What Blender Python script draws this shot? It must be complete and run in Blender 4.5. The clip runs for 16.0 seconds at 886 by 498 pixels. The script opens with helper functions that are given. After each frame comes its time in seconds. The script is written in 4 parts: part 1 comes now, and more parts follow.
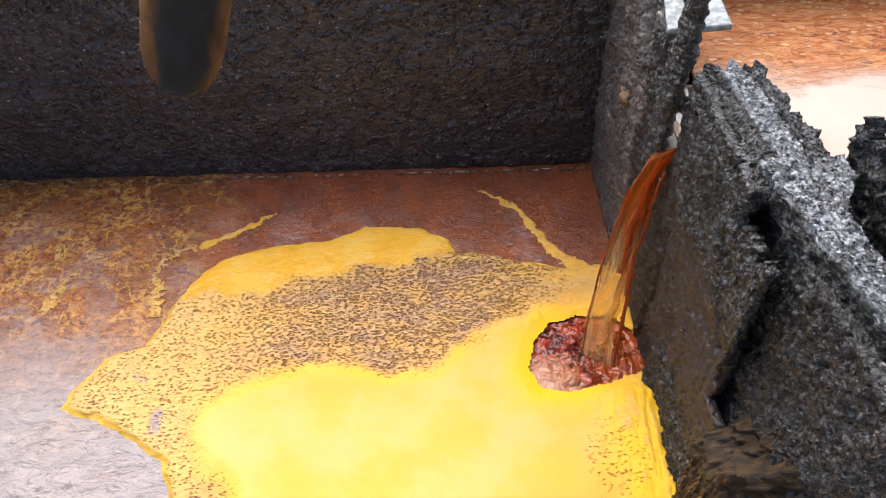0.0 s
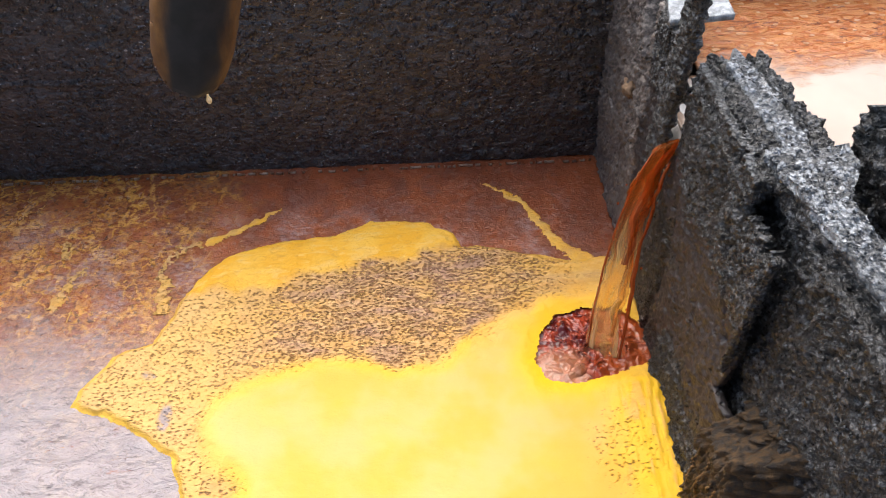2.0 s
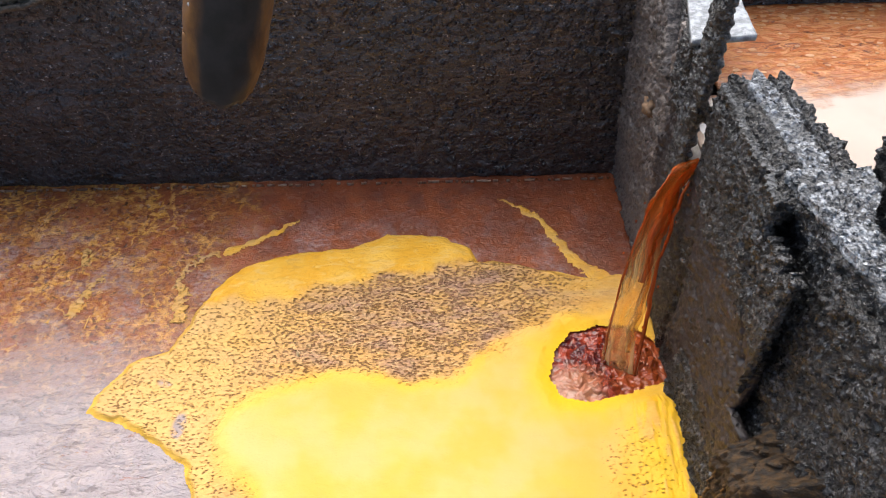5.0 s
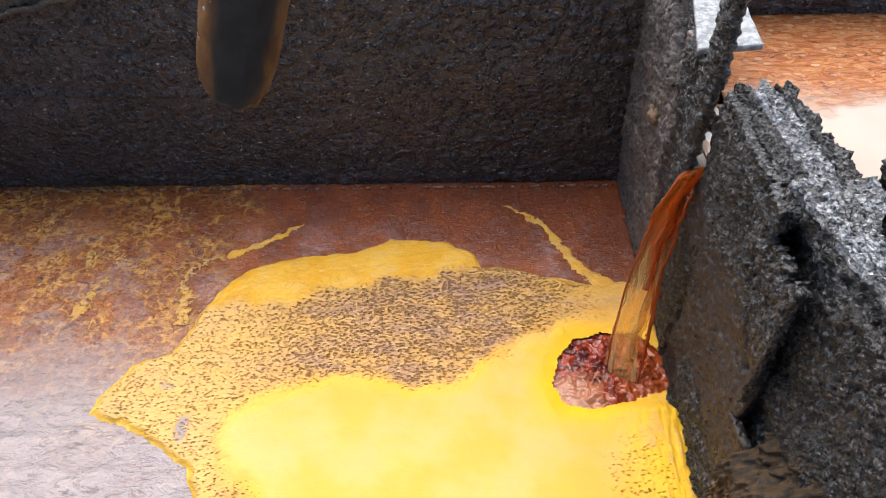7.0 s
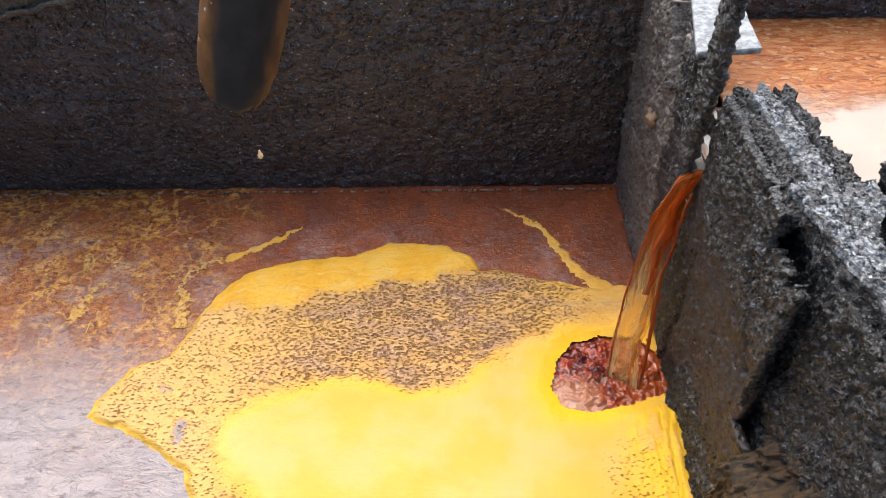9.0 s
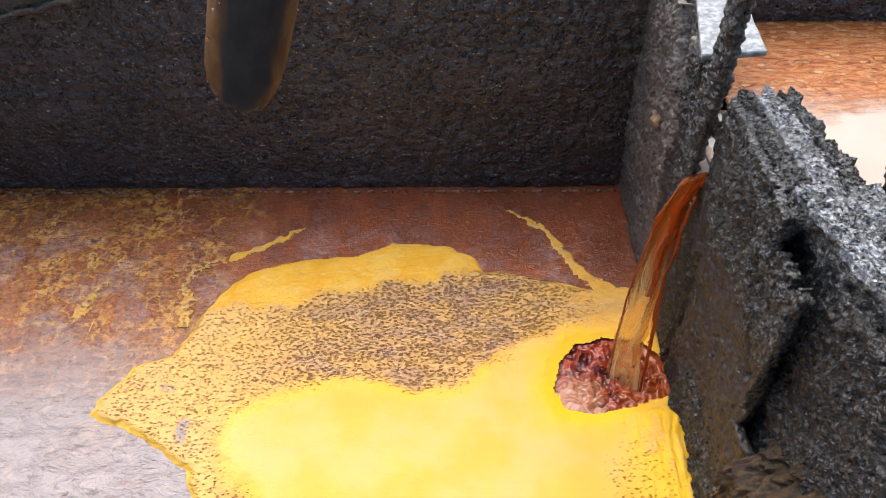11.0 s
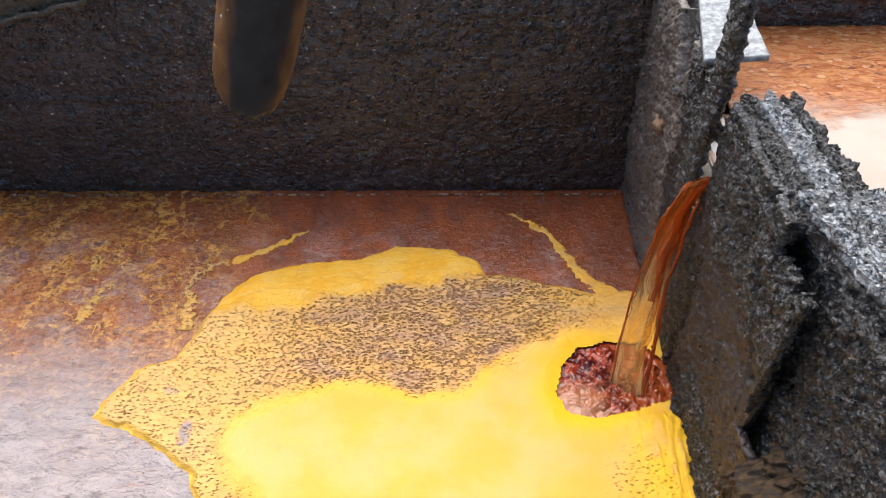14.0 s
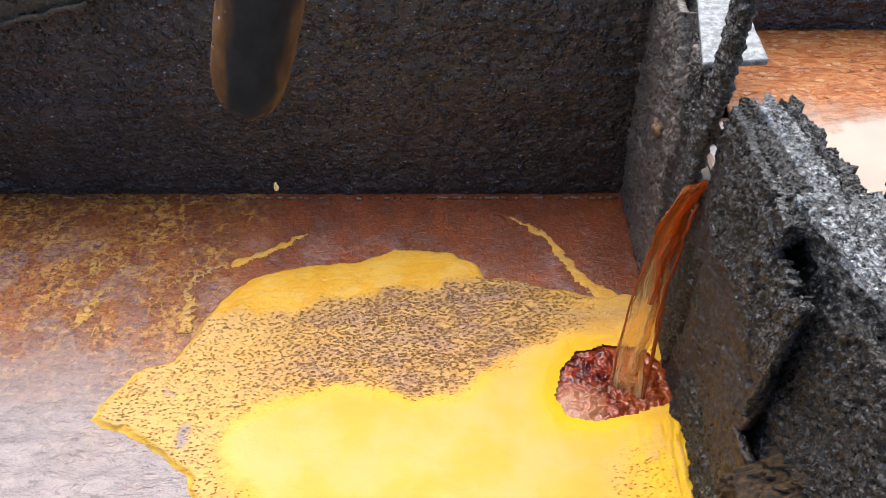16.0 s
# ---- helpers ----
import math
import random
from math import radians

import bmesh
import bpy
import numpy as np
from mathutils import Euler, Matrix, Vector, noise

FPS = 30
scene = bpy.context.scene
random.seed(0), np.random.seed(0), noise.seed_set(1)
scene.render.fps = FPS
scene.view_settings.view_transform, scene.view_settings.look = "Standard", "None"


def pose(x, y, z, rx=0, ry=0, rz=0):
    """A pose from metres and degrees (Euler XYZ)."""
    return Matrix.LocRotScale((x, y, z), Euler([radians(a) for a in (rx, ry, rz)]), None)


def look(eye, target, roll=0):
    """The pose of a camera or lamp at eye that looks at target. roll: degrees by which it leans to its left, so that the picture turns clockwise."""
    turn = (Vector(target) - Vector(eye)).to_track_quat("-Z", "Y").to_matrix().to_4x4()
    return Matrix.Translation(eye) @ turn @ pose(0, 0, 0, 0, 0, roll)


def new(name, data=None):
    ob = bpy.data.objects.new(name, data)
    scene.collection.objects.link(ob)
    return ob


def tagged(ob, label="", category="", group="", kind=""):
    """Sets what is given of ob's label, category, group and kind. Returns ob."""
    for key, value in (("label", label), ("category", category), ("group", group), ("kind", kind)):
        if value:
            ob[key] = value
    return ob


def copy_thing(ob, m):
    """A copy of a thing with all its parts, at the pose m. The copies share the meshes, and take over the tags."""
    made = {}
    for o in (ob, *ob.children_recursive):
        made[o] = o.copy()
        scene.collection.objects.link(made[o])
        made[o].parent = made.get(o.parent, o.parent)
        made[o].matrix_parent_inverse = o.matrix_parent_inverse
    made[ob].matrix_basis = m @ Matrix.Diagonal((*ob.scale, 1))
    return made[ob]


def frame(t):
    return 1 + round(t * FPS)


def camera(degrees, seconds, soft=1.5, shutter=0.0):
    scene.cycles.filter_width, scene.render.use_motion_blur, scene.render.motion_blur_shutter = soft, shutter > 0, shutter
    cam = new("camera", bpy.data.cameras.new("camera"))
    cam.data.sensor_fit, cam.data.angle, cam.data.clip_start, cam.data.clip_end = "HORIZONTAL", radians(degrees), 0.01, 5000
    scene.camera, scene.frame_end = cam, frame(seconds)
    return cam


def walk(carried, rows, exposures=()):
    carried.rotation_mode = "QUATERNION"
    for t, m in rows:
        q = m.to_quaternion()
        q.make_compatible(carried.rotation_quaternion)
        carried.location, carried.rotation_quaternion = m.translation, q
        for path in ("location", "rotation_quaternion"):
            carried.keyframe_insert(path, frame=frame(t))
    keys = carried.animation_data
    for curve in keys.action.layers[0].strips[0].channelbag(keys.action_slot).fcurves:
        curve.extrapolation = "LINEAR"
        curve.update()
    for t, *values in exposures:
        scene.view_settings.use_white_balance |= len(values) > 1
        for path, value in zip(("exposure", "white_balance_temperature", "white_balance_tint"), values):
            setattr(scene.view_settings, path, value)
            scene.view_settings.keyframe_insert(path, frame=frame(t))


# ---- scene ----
cam = camera(58.8, 16.0, soft=1.0)
PATH = [
    (0, (-0.66, -2.556, 2.101), (-0.636, -1.153, 0.676), -1.0),
    (0.5, (-0.657, -2.559, 2.106), (-0.627, -1.161, 0.676), -1.2),
    (1, (-0.659, -2.56, 2.109), (-0.63, -1.167, 0.674), -1.6),
    (1.5, (-0.661, -2.558, 2.107), (-0.64, -1.167, 0.67), -1.8),
    (2, (-0.666, -2.559, 2.107), (-0.651, -1.168, 0.67), -2.0),
    (2.5, (-0.663, -2.558, 2.111), (-0.653, -1.165, 0.676), -2.1),
    (3, (-0.666, -2.558, 2.11), (-0.664, -1.158, 0.682), -2.1),
    (3.5, (-0.668, -2.561, 2.113), (-0.673, -1.153, 0.693), -2.1),
    (4, (-0.669, -2.563, 2.109), (-0.682, -1.15, 0.693), -2.2),
    (6.5, (-0.679, -2.563, 2.108), (-0.707, -1.136, 0.707), -1.3),
    (7, (-0.68, -2.565, 2.11), (-0.706, -1.136, 0.711), -1.3),
    (7.5, (-0.681, -2.564, 2.11), (-0.705, -1.133, 0.712), -1.3),
    (8, (-0.682, -2.565, 2.109), (-0.704, -1.133, 0.713), -1.2),
    (8.5, (-0.683, -2.567, 2.11), (-0.703, -1.133, 0.716), -1.2),
    (9, (-0.683, -2.565, 2.108), (-0.703, -1.13, 0.716), -1.1),
    (11.5, (-0.686, -2.565, 2.109), (-0.715, -1.127, 0.719), -0.9),
    (12, (-0.685, -2.566, 2.11), (-0.716, -1.126, 0.722), -0.9),
    (12.5, (-0.687, -2.566, 2.11), (-0.718, -1.126, 0.722), -0.9),
    (13, (-0.686, -2.567, 2.109), (-0.717, -1.125, 0.723), -0.9),
    (13.5, (-0.686, -2.566, 2.111), (-0.717, -1.124, 0.725), -0.9),
    (14, (-0.689, -2.567, 2.113), (-0.72, -1.125, 0.727), -0.9),
    (14.5, (-0.687, -2.568, 2.111), (-0.722, -1.124, 0.727), -0.9),
    (15, (-0.692, -2.567, 2.114), (-0.723, -1.123, 0.731), -0.8),
    (15.5, (-0.684, -2.566, 2.113), (-0.717, -1.12, 0.732), -0.9),
    (16, (-0.687, -2.568, 2.112), (-0.717, -1.12, 0.733), -0.8),
]
walk(cam, [(t, look(eye, target, roll)) for t, eye, target, roll in PATH], [(0, 0.74), (2, 0.72), (4, 0.69), (9, 0.68), (16, 0.65)])

# The plan below is drawn in units of U metres.
U = 2.8

# ---- light ----
SUN_UP, SUN_TURN = 56.0, -14.0
world = bpy.data.worlds.new("overcast_sky")
scene.world = world
world.use_nodes = True
wn, wl = world.node_tree.nodes, world.node_tree.links
sky = wn.new("ShaderNodeTexSky")
sky.sky_type, sky.sun_disc = "NISHITA", False
sky.sun_elevation, sky.sun_rotation = radians(SUN_UP), radians(SUN_TURN)
sky.air_density, sky.dust_density, sky.ozone_density = 1.0, 4.0, 1.0
wl.new(sky.outputs[0], wn["Background"].inputs[0])
wn["Background"].inputs[1].default_value = 0.15
sun_data = bpy.data.lights.new("sun", "SUN")
sun_data.energy, sun_data.angle, sun_data.color = 3.9, radians(90), (1.0, 0.95, 0.89)
sun = new("sun", sun_data)
sun.matrix_world = look((3 * math.sin(radians(SUN_TURN)), 3, 3 * math.tan(radians(SUN_UP))), (0, 0, 0))


# ---- materials ----
class Mat:
    """A node material with short ways to add nodes."""

    def __init__(self, name):
        self.m = bpy.data.materials.new(name)
        self.m.use_nodes = True
        self.t = self.m.node_tree
        self.b = self.t.nodes["Principled BSDF"]
        self.co = self.t.nodes.new("ShaderNodeNewGeometry").outputs["Position"]
        self.co = self.stretch(1 / U, 1 / U, 1 / U)

    def put(self, socket, value):
        if isinstance(value, bpy.types.NodeSocket):
            self.t.links.new(value, socket)
        else:
            socket.default_value = value

    def stretch(self, sx, sy, sz):
        n = self.t.nodes.new("ShaderNodeVectorMath")
        n.operation = "MULTIPLY"
        self.put(n.inputs[0], self.co)
        n.inputs[1].default_value = (sx, sy, sz)
        return n.outputs[0]

    def noise(self, scale, detail=4.0, rough=0.55, vec=None, distort=0.0):
        n = self.t.nodes.new("ShaderNodeTexNoise")
        self.put(n.inputs["Vector"], vec or self.co)
        n.inputs["Scale"].default_value, n.inputs["Detail"].default_value = scale, detail
        n.inputs["Roughness"].default_value, n.inputs["Distortion"].default_value = rough, distort
        return n.outputs["Fac"]

    def cells(self, scale, vec=None, feature="F1"):
        n = self.t.nodes.new("ShaderNodeTexVoronoi")
        n.feature = feature
        self.put(n.inputs["Vector"], vec or self.co)
        n.inputs["Scale"].default_value = scale
        return n.outputs["Distance"]

    def warp(self, amount, scale, vec=None):
        n = self.t.nodes.new("ShaderNodeTexNoise")
        n.inputs["Scale"].default_value, n.inputs["Detail"].default_value = scale, 3.0
        self.put(n.inputs["Vector"], vec or self.co)
        a = self.t.nodes.new("ShaderNodeVectorMath")
        a.operation = "MULTIPLY_ADD"
        self.put(a.inputs[0], n.outputs["Color"])
        a.inputs[1].default_value = (amount, amount, amount)
        self.put(a.inputs[2], vec or self.co)
        return a.outputs[0]

    def step(self, value, a, b, lo=0.0, hi=1.0):
        n = self.t.nodes.new("ShaderNodeMapRange")
        n.interpolation_type = "SMOOTHSTEP"
        self.put(n.inputs["Value"], value)
        for k, v in (("From Min", a), ("From Max", b), ("To Min", lo), ("To Max", hi)):
            n.inputs[k].default_value = v
        return n.outputs[0]

    def calc(self, op, a, b):
        n = self.t.nodes.new("ShaderNodeMath")
        n.operation = op
        self.put(n.inputs[0], a), self.put(n.inputs[1], b)
        return n.outputs[0]

    def mix(self, f, a, b):
        n = self.t.nodes.new("ShaderNodeMix")
        n.data_type = "RGBA"
        self.put(n.inputs[0], f)
        for s, v in ((n.inputs[6], a), (n.inputs[7], b)):
            self.put(s, v if isinstance(v, bpy.types.NodeSocket) else (*v, 1.0))
        return n.outputs[2]

    def axis(self, k):
        n = self.t.nodes.new("ShaderNodeSeparateXYZ")
        self.put(n.inputs[0], self.co)
        return n.outputs[k]

    def attr(self, name):
        n = self.t.nodes.new("ShaderNodeAttribute")
        n.attribute_name = name
        return n.outputs["Fac"]

    def bump(self, height, strength, distance):
        n = self.t.nodes.new("ShaderNodeBump")
        n.inputs["Strength"].default_value, n.inputs["Distance"].default_value = strength, distance * U
        self.put(n.inputs["Height"], height)
        last = self.b.inputs["Normal"]
        if last.links:
            self.put(n.inputs["Normal"], last.links[0].from_socket)
        self.t.links.new(n.outputs[0], last)

    def done(self, color, rough, metal=0.0, ior=1.45, spec=0.5):
        self.put(self.b.inputs["Base Color"], color if isinstance(color, bpy.types.NodeSocket) else (*color, 1))
        self.put(self.b.inputs["Roughness"], rough)
        self.b.inputs["Metallic"].default_value, self.b.inputs["IOR"].default_value = metal, ior
        self.b.inputs["Specular IOR Level"].default_value = spec
        return self.m


def make_tar():
    m = Mat("tarred_steel")
    big, fine = m.noise(7, 4), m.noise(210, 4, 0.65)
    col = m.mix(m.step(big, 0.4, 0.65), (0.020, 0.018, 0.020), (0.036, 0.030, 0.031))
    col = m.mix(m.step(m.noise(9, 6, 0.7), 0.54, 0.72, 0, 0.6), col, (0.056, 0.031, 0.026))
    # Two sizes of bright glint painted into the tar's colour.
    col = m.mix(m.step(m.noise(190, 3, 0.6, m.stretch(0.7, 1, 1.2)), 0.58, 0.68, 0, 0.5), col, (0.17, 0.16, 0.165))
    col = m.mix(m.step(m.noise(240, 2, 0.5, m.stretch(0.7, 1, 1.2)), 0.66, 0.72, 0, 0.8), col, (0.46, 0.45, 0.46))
    near = m.warp(0.008, 120)
    drop = m.step(m.cells(150, near), 0.55, 0.10)
    some = m.step(m.noise(60, 4, 0.6), 0.42, 0.60, 0.15, 1.0)
    pimple = m.calc("MULTIPLY", drop, some)
    m.bump(fine, 0.35, 0.003)
    m.bump(m.noise(105, 4, 0.6, m.stretch(0.6, 1, 1.3), 0.4), 0.7, 0.007)
    # Bump tops painted paler, as if they caught the sky.
    col = m.mix(m.calc("MULTIPLY", pimple, 0.7), col, (0.085, 0.078, 0.080))
    m.bump(pimple, 1.0, 0.0042)
    return m.done(col, m.step(fine, 0.35, 0.65, 0.24, 0.40), spec=1.0)


def make_scale_plate(name, dark, pale, stain):
    """Old plate under a thin matte scale: fine grain, small pits, chips and long stains."""
    m = Mat(name)
    grain, big = m.noise(260, 5, 0.7), m.noise(13, 5, 0.6, m.stretch(1, 1.4, 0.6))
    col = m.mix(m.step(grain, 0.40, 0.62), dark, pale)
    col = m.mix(m.step(big, 0.46, 0.64, 0, 0.7), col, stain)
    pit = m.step(m.cells(95, m.warp(0.01, 90)), 0.30, 0.14)
    pit = m.calc("MULTIPLY", pit, m.step(m.noise(40, 3), 0.46, 0.56))
    col = m.mix(pit, col, (0.012, 0.010, 0.009))
    col = m.mix(m.step(m.noise(330, 2, 0.5), 0.66, 0.72, 0, 0.55), col, (0.26, 0.22, 0.19))
    m.bump(grain, 0.6, 0.0022)
    m.bump(m.noise(110, 4, 0.6), 0.5, 0.004)
    m.bump(m.calc("SUBTRACT", 1.0, pit), 0.8, 0.003)
    return m.done(col, m.step(grain, 0.3, 0.7, 0.38, 0.62), spec=0.6)


def make_crust(name, dark, pale, brown, grey, relief=1.0):
    """Flaking crust: dark ground, paler dried grains with highlights painted on their crowns, brown stains; grey: how
    much of it is dry dust.
    """
    m = Mat(name)
    grain, big = m.noise(230, 5, 0.7), m.noise(16, 5, 0.6)
    clump = m.noise(125, 4, 0.6, None, 0.8)
    near = m.warp(0.006, 160)
    knob = m.calc("SUBTRACT", 1.0, m.cells(150, near))
    small = m.calc("SUBTRACT", 1.0, m.cells(330, near))
    # Colour follows the knobs: lit crowns painted pale, shaded seams dark.
    col = m.mix(m.step(m.calc("ADD", m.calc("MULTIPLY", grain, 0.5), m.calc("MULTIPLY", knob, 0.5)), 0.52, 0.63), dark, pale)
    col = m.mix(m.step(big, 0.46, 0.62, 0, 0.55), col, brown)
    dust = m.calc("MULTIPLY", m.step(m.noise(55, 5, 0.7), 0.62 - grey, 0.75 - grey), m.step(grain, 0.3, 0.6))
    col = m.mix(dust, col, (0.40, 0.43, 0.47))
    # Crisp highlights painted as sparkles, well above the pale grain colour.
    spark = m.step(m.noise(310, 2, 0.5), 0.63, 0.70, 0, 0.75)
    col = m.mix(m.calc("MULTIPLY", spark, m.step(m.noise(30, 3), 0.40, 0.60)), col, (pale[0] * 2.4, pale[1] * 2.4, pale[2] * 2.4))
    m.bump(grain, 0.7, 0.003)
    m.bump(small, relief, 0.0030)
    m.bump(knob, relief, 0.0055)
    m.bump(clump, relief, 0.010)
    return m.done(col, m.step(grain, 0.3, 0.7, 0.18, 0.60), spec=0.95)


def make_liquid(name, base, dark, scum):
    """Oily brown effluent with a wrinkled skin; scum: veins and flecks of dried fat."""
    m = Mat(name)
    x = m.axis(0)
    big = m.noise(9, 5, 0.6)
    col = m.mix(m.step(big, 0.35, 0.65), dark, base)
    col = m.mix(m.step(m.noise(230, 3, 0.6), 0.61, 0.68, 0, 0.8), col, (0.42, 0.24, 0.16))
    col = m.mix(m.step(m.noise(120, 4, 0.7, m.stretch(0.9, 1.2, 1), 0.3), 0.57, 0.68, 0, 0.7), col, (0.07, 0.022, 0.012))
    col = m.mix(m.step(m.noise(20, 6, 0.68, None, 0.6), 0.50, 0.60, 0, 0.45), col, (0.12, 0.040, 0.026))
    rough_skin, matte = 1.0, 0.0
    if scum:
        y = m.axis(1)
        left = m.step(m.calc("ADD", x, m.calc("MULTIPLY", m.noise(7, 5, 0.65), 0.5)), -0.20, -0.40)
        grain = m.noise(140, 5, 0.72, m.stretch(0.85, 1.2, 1), 0.25)
        ridge = m.cells(13, m.warp(0.075, 20), "DISTANCE_TO_EDGE")
        vein = m.calc("MULTIPLY", m.calc("MULTIPLY", m.step(ridge, 0.085, 0.01), m.step(m.noise(17, 3), 0.44, 0.54)), m.step(grain, 0.42, 0.52))
        haze = m.calc("MULTIPLY", m.step(grain, 0.44, 0.56), m.step(m.noise(12, 4, 0.6), 0.40, 0.56, 0.22, 1.0))
        col = m.mix(m.calc("MULTIPLY", left, m.calc("MULTIPLY", haze, 0.85)), col, (0.43, 0.175, 0.038))
        col = m.mix(m.calc("MULTIPLY", left, m.calc("MULTIPLY", vein, 0.9)), col, (0.60, 0.30, 0.075))
        net = m.cells(42, m.warp(0.03, 45), "DISTANCE_TO_EDGE")
        net = m.calc("MULTIPLY", m.step(net, 0.11, 0.02), m.step(m.noise(13, 4, 0.65), 0.45, 0.56))
        col = m.mix(m.calc("MULTIPLY", left, m.calc("MULTIPLY", net, m.step(grain, 0.40, 0.52, 0.1, 0.85))), col, (0.62, 0.31, 0.06))
        col = m.mix(m.calc("MULTIPLY", left, m.step(m.noise(105, 4, 0.7, None, 0.5), 0.555, 0.64, 0, 0.85)), col, (0.06, 0.022, 0.010))
        # Patches of skin with the sky's reflection painted in as grey-mauve.
        sky_mauve = m.calc("MULTIPLY", m.step(y, -0.04, -0.16), m.step(m.noise(11, 4, 0.6), 0.50, 0.58))
        col = m.mix(m.calc("MULTIPLY", sky_mauve, m.step(m.noise(170, 4, 0.7, m.stretch(0.7, 1.2, 1)), 0.42, 0.60, 0.1, 0.5)), col, (0.33, 0.24, 0.24))
        # Wrinkled grey skin in front; its paleness includes painted sky sheen.
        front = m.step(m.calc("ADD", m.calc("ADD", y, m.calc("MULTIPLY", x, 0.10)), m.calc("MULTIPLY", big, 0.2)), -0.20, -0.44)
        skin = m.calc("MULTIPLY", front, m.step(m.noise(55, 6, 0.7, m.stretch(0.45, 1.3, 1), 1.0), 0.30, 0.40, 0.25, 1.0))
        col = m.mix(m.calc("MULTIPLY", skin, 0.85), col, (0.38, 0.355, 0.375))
        fold = m.noise(30, 5, 0.62, m.stretch(0.8, 1.5, 1), 0.7)
        line = m.step(m.calc("ABSOLUTE", m.calc("SUBTRACT", fold, 0.5), 0.0), 0.022, 0.004)
        line = m.calc("MULTIPLY", line, m.step(m.noise(16, 3), 0.46, 0.58))
        blot = m.step(m.noise(85, 5, 0.7, m.stretch(0.6, 1.3, 1), 0.8), 0.55, 0.64, 0, 0.7)
        col = m.mix(m.calc("MULTIPLY", front, m.calc("MAXIMUM", m.calc("MULTIPLY", line, 0.2), blot)), col, (0.17, 0.14, 0.14))
        m.bump(m.calc("MULTIPLY", front, fold), 0.8, 0.016)
        m.bump(m.calc("MULTIPLY", front, m.calc("SUBTRACT", 1.0, line)), 0.4, 0.003)
        matte = m.calc("MULTIPLY", front, 0.22)
        rough_skin = m.step(m.calc("ADD", y, m.calc("MULTIPLY", x, 0.35)), -0.22, -0.42, 0.55, 0.75)
    wrinkle = m.noise(95, 6, 0.68, m.stretch(0.95, 1.05, 1), 0.8)
    m.bump(m.calc("MULTIPLY", wrinkle, rough_skin), 0.6, 0.008)
    m.bump(m.noise(420, 2), 0.25, 0.002)
    gloss = m.step(m.noise(40, 4), 0.35, 0.65, 0.16, 0.30)
    return m.done(col, m.calc("ADD", gloss, matte), ior=1.5, spec=0.6)


def make_milky():
    """Milky liquor with orange-brown scum at the back wall; the sky's reflection is painted into the pale front."""
    m = Mat("milky_liquor")
    edge = m.calc("ADD", m.axis(1), m.calc("MULTIPLY", m.noise(24, 5, 0.65, m.stretch(0.7, 1.3, 1)), 0.13))
    scum = m.step(edge, -0.155, -0.085)
    patch = m.noise(60, 5, 0.62, m.stretch(0.7, 1.5, 1), 1.4)
    col = m.mix(m.step(patch, 0.47, 0.53), (0.34, 0.100, 0.024), (0.46, 0.185, 0.062))
    col = m.mix(m.step(m.noise(45, 5, 0.65, m.stretch(0.6, 1.5, 1), 2.0), 0.57, 0.63), col, (0.17, 0.045, 0.016))
    # Milk tone, raised in the colour for the sky mirrored there.
    milk = m.mix(m.step(m.noise(9, 3), 0.35, 0.65), (0.29, 0.205, 0.155), (0.33, 0.24, 0.185))
    m.bump(m.calc("MULTIPLY", patch, scum), 0.9, 0.006)
    return m.done(m.mix(scum, milk, col), m.step(patch, 0.3, 0.7, 0.10, 0.2), ior=1.5, spec=0.6)


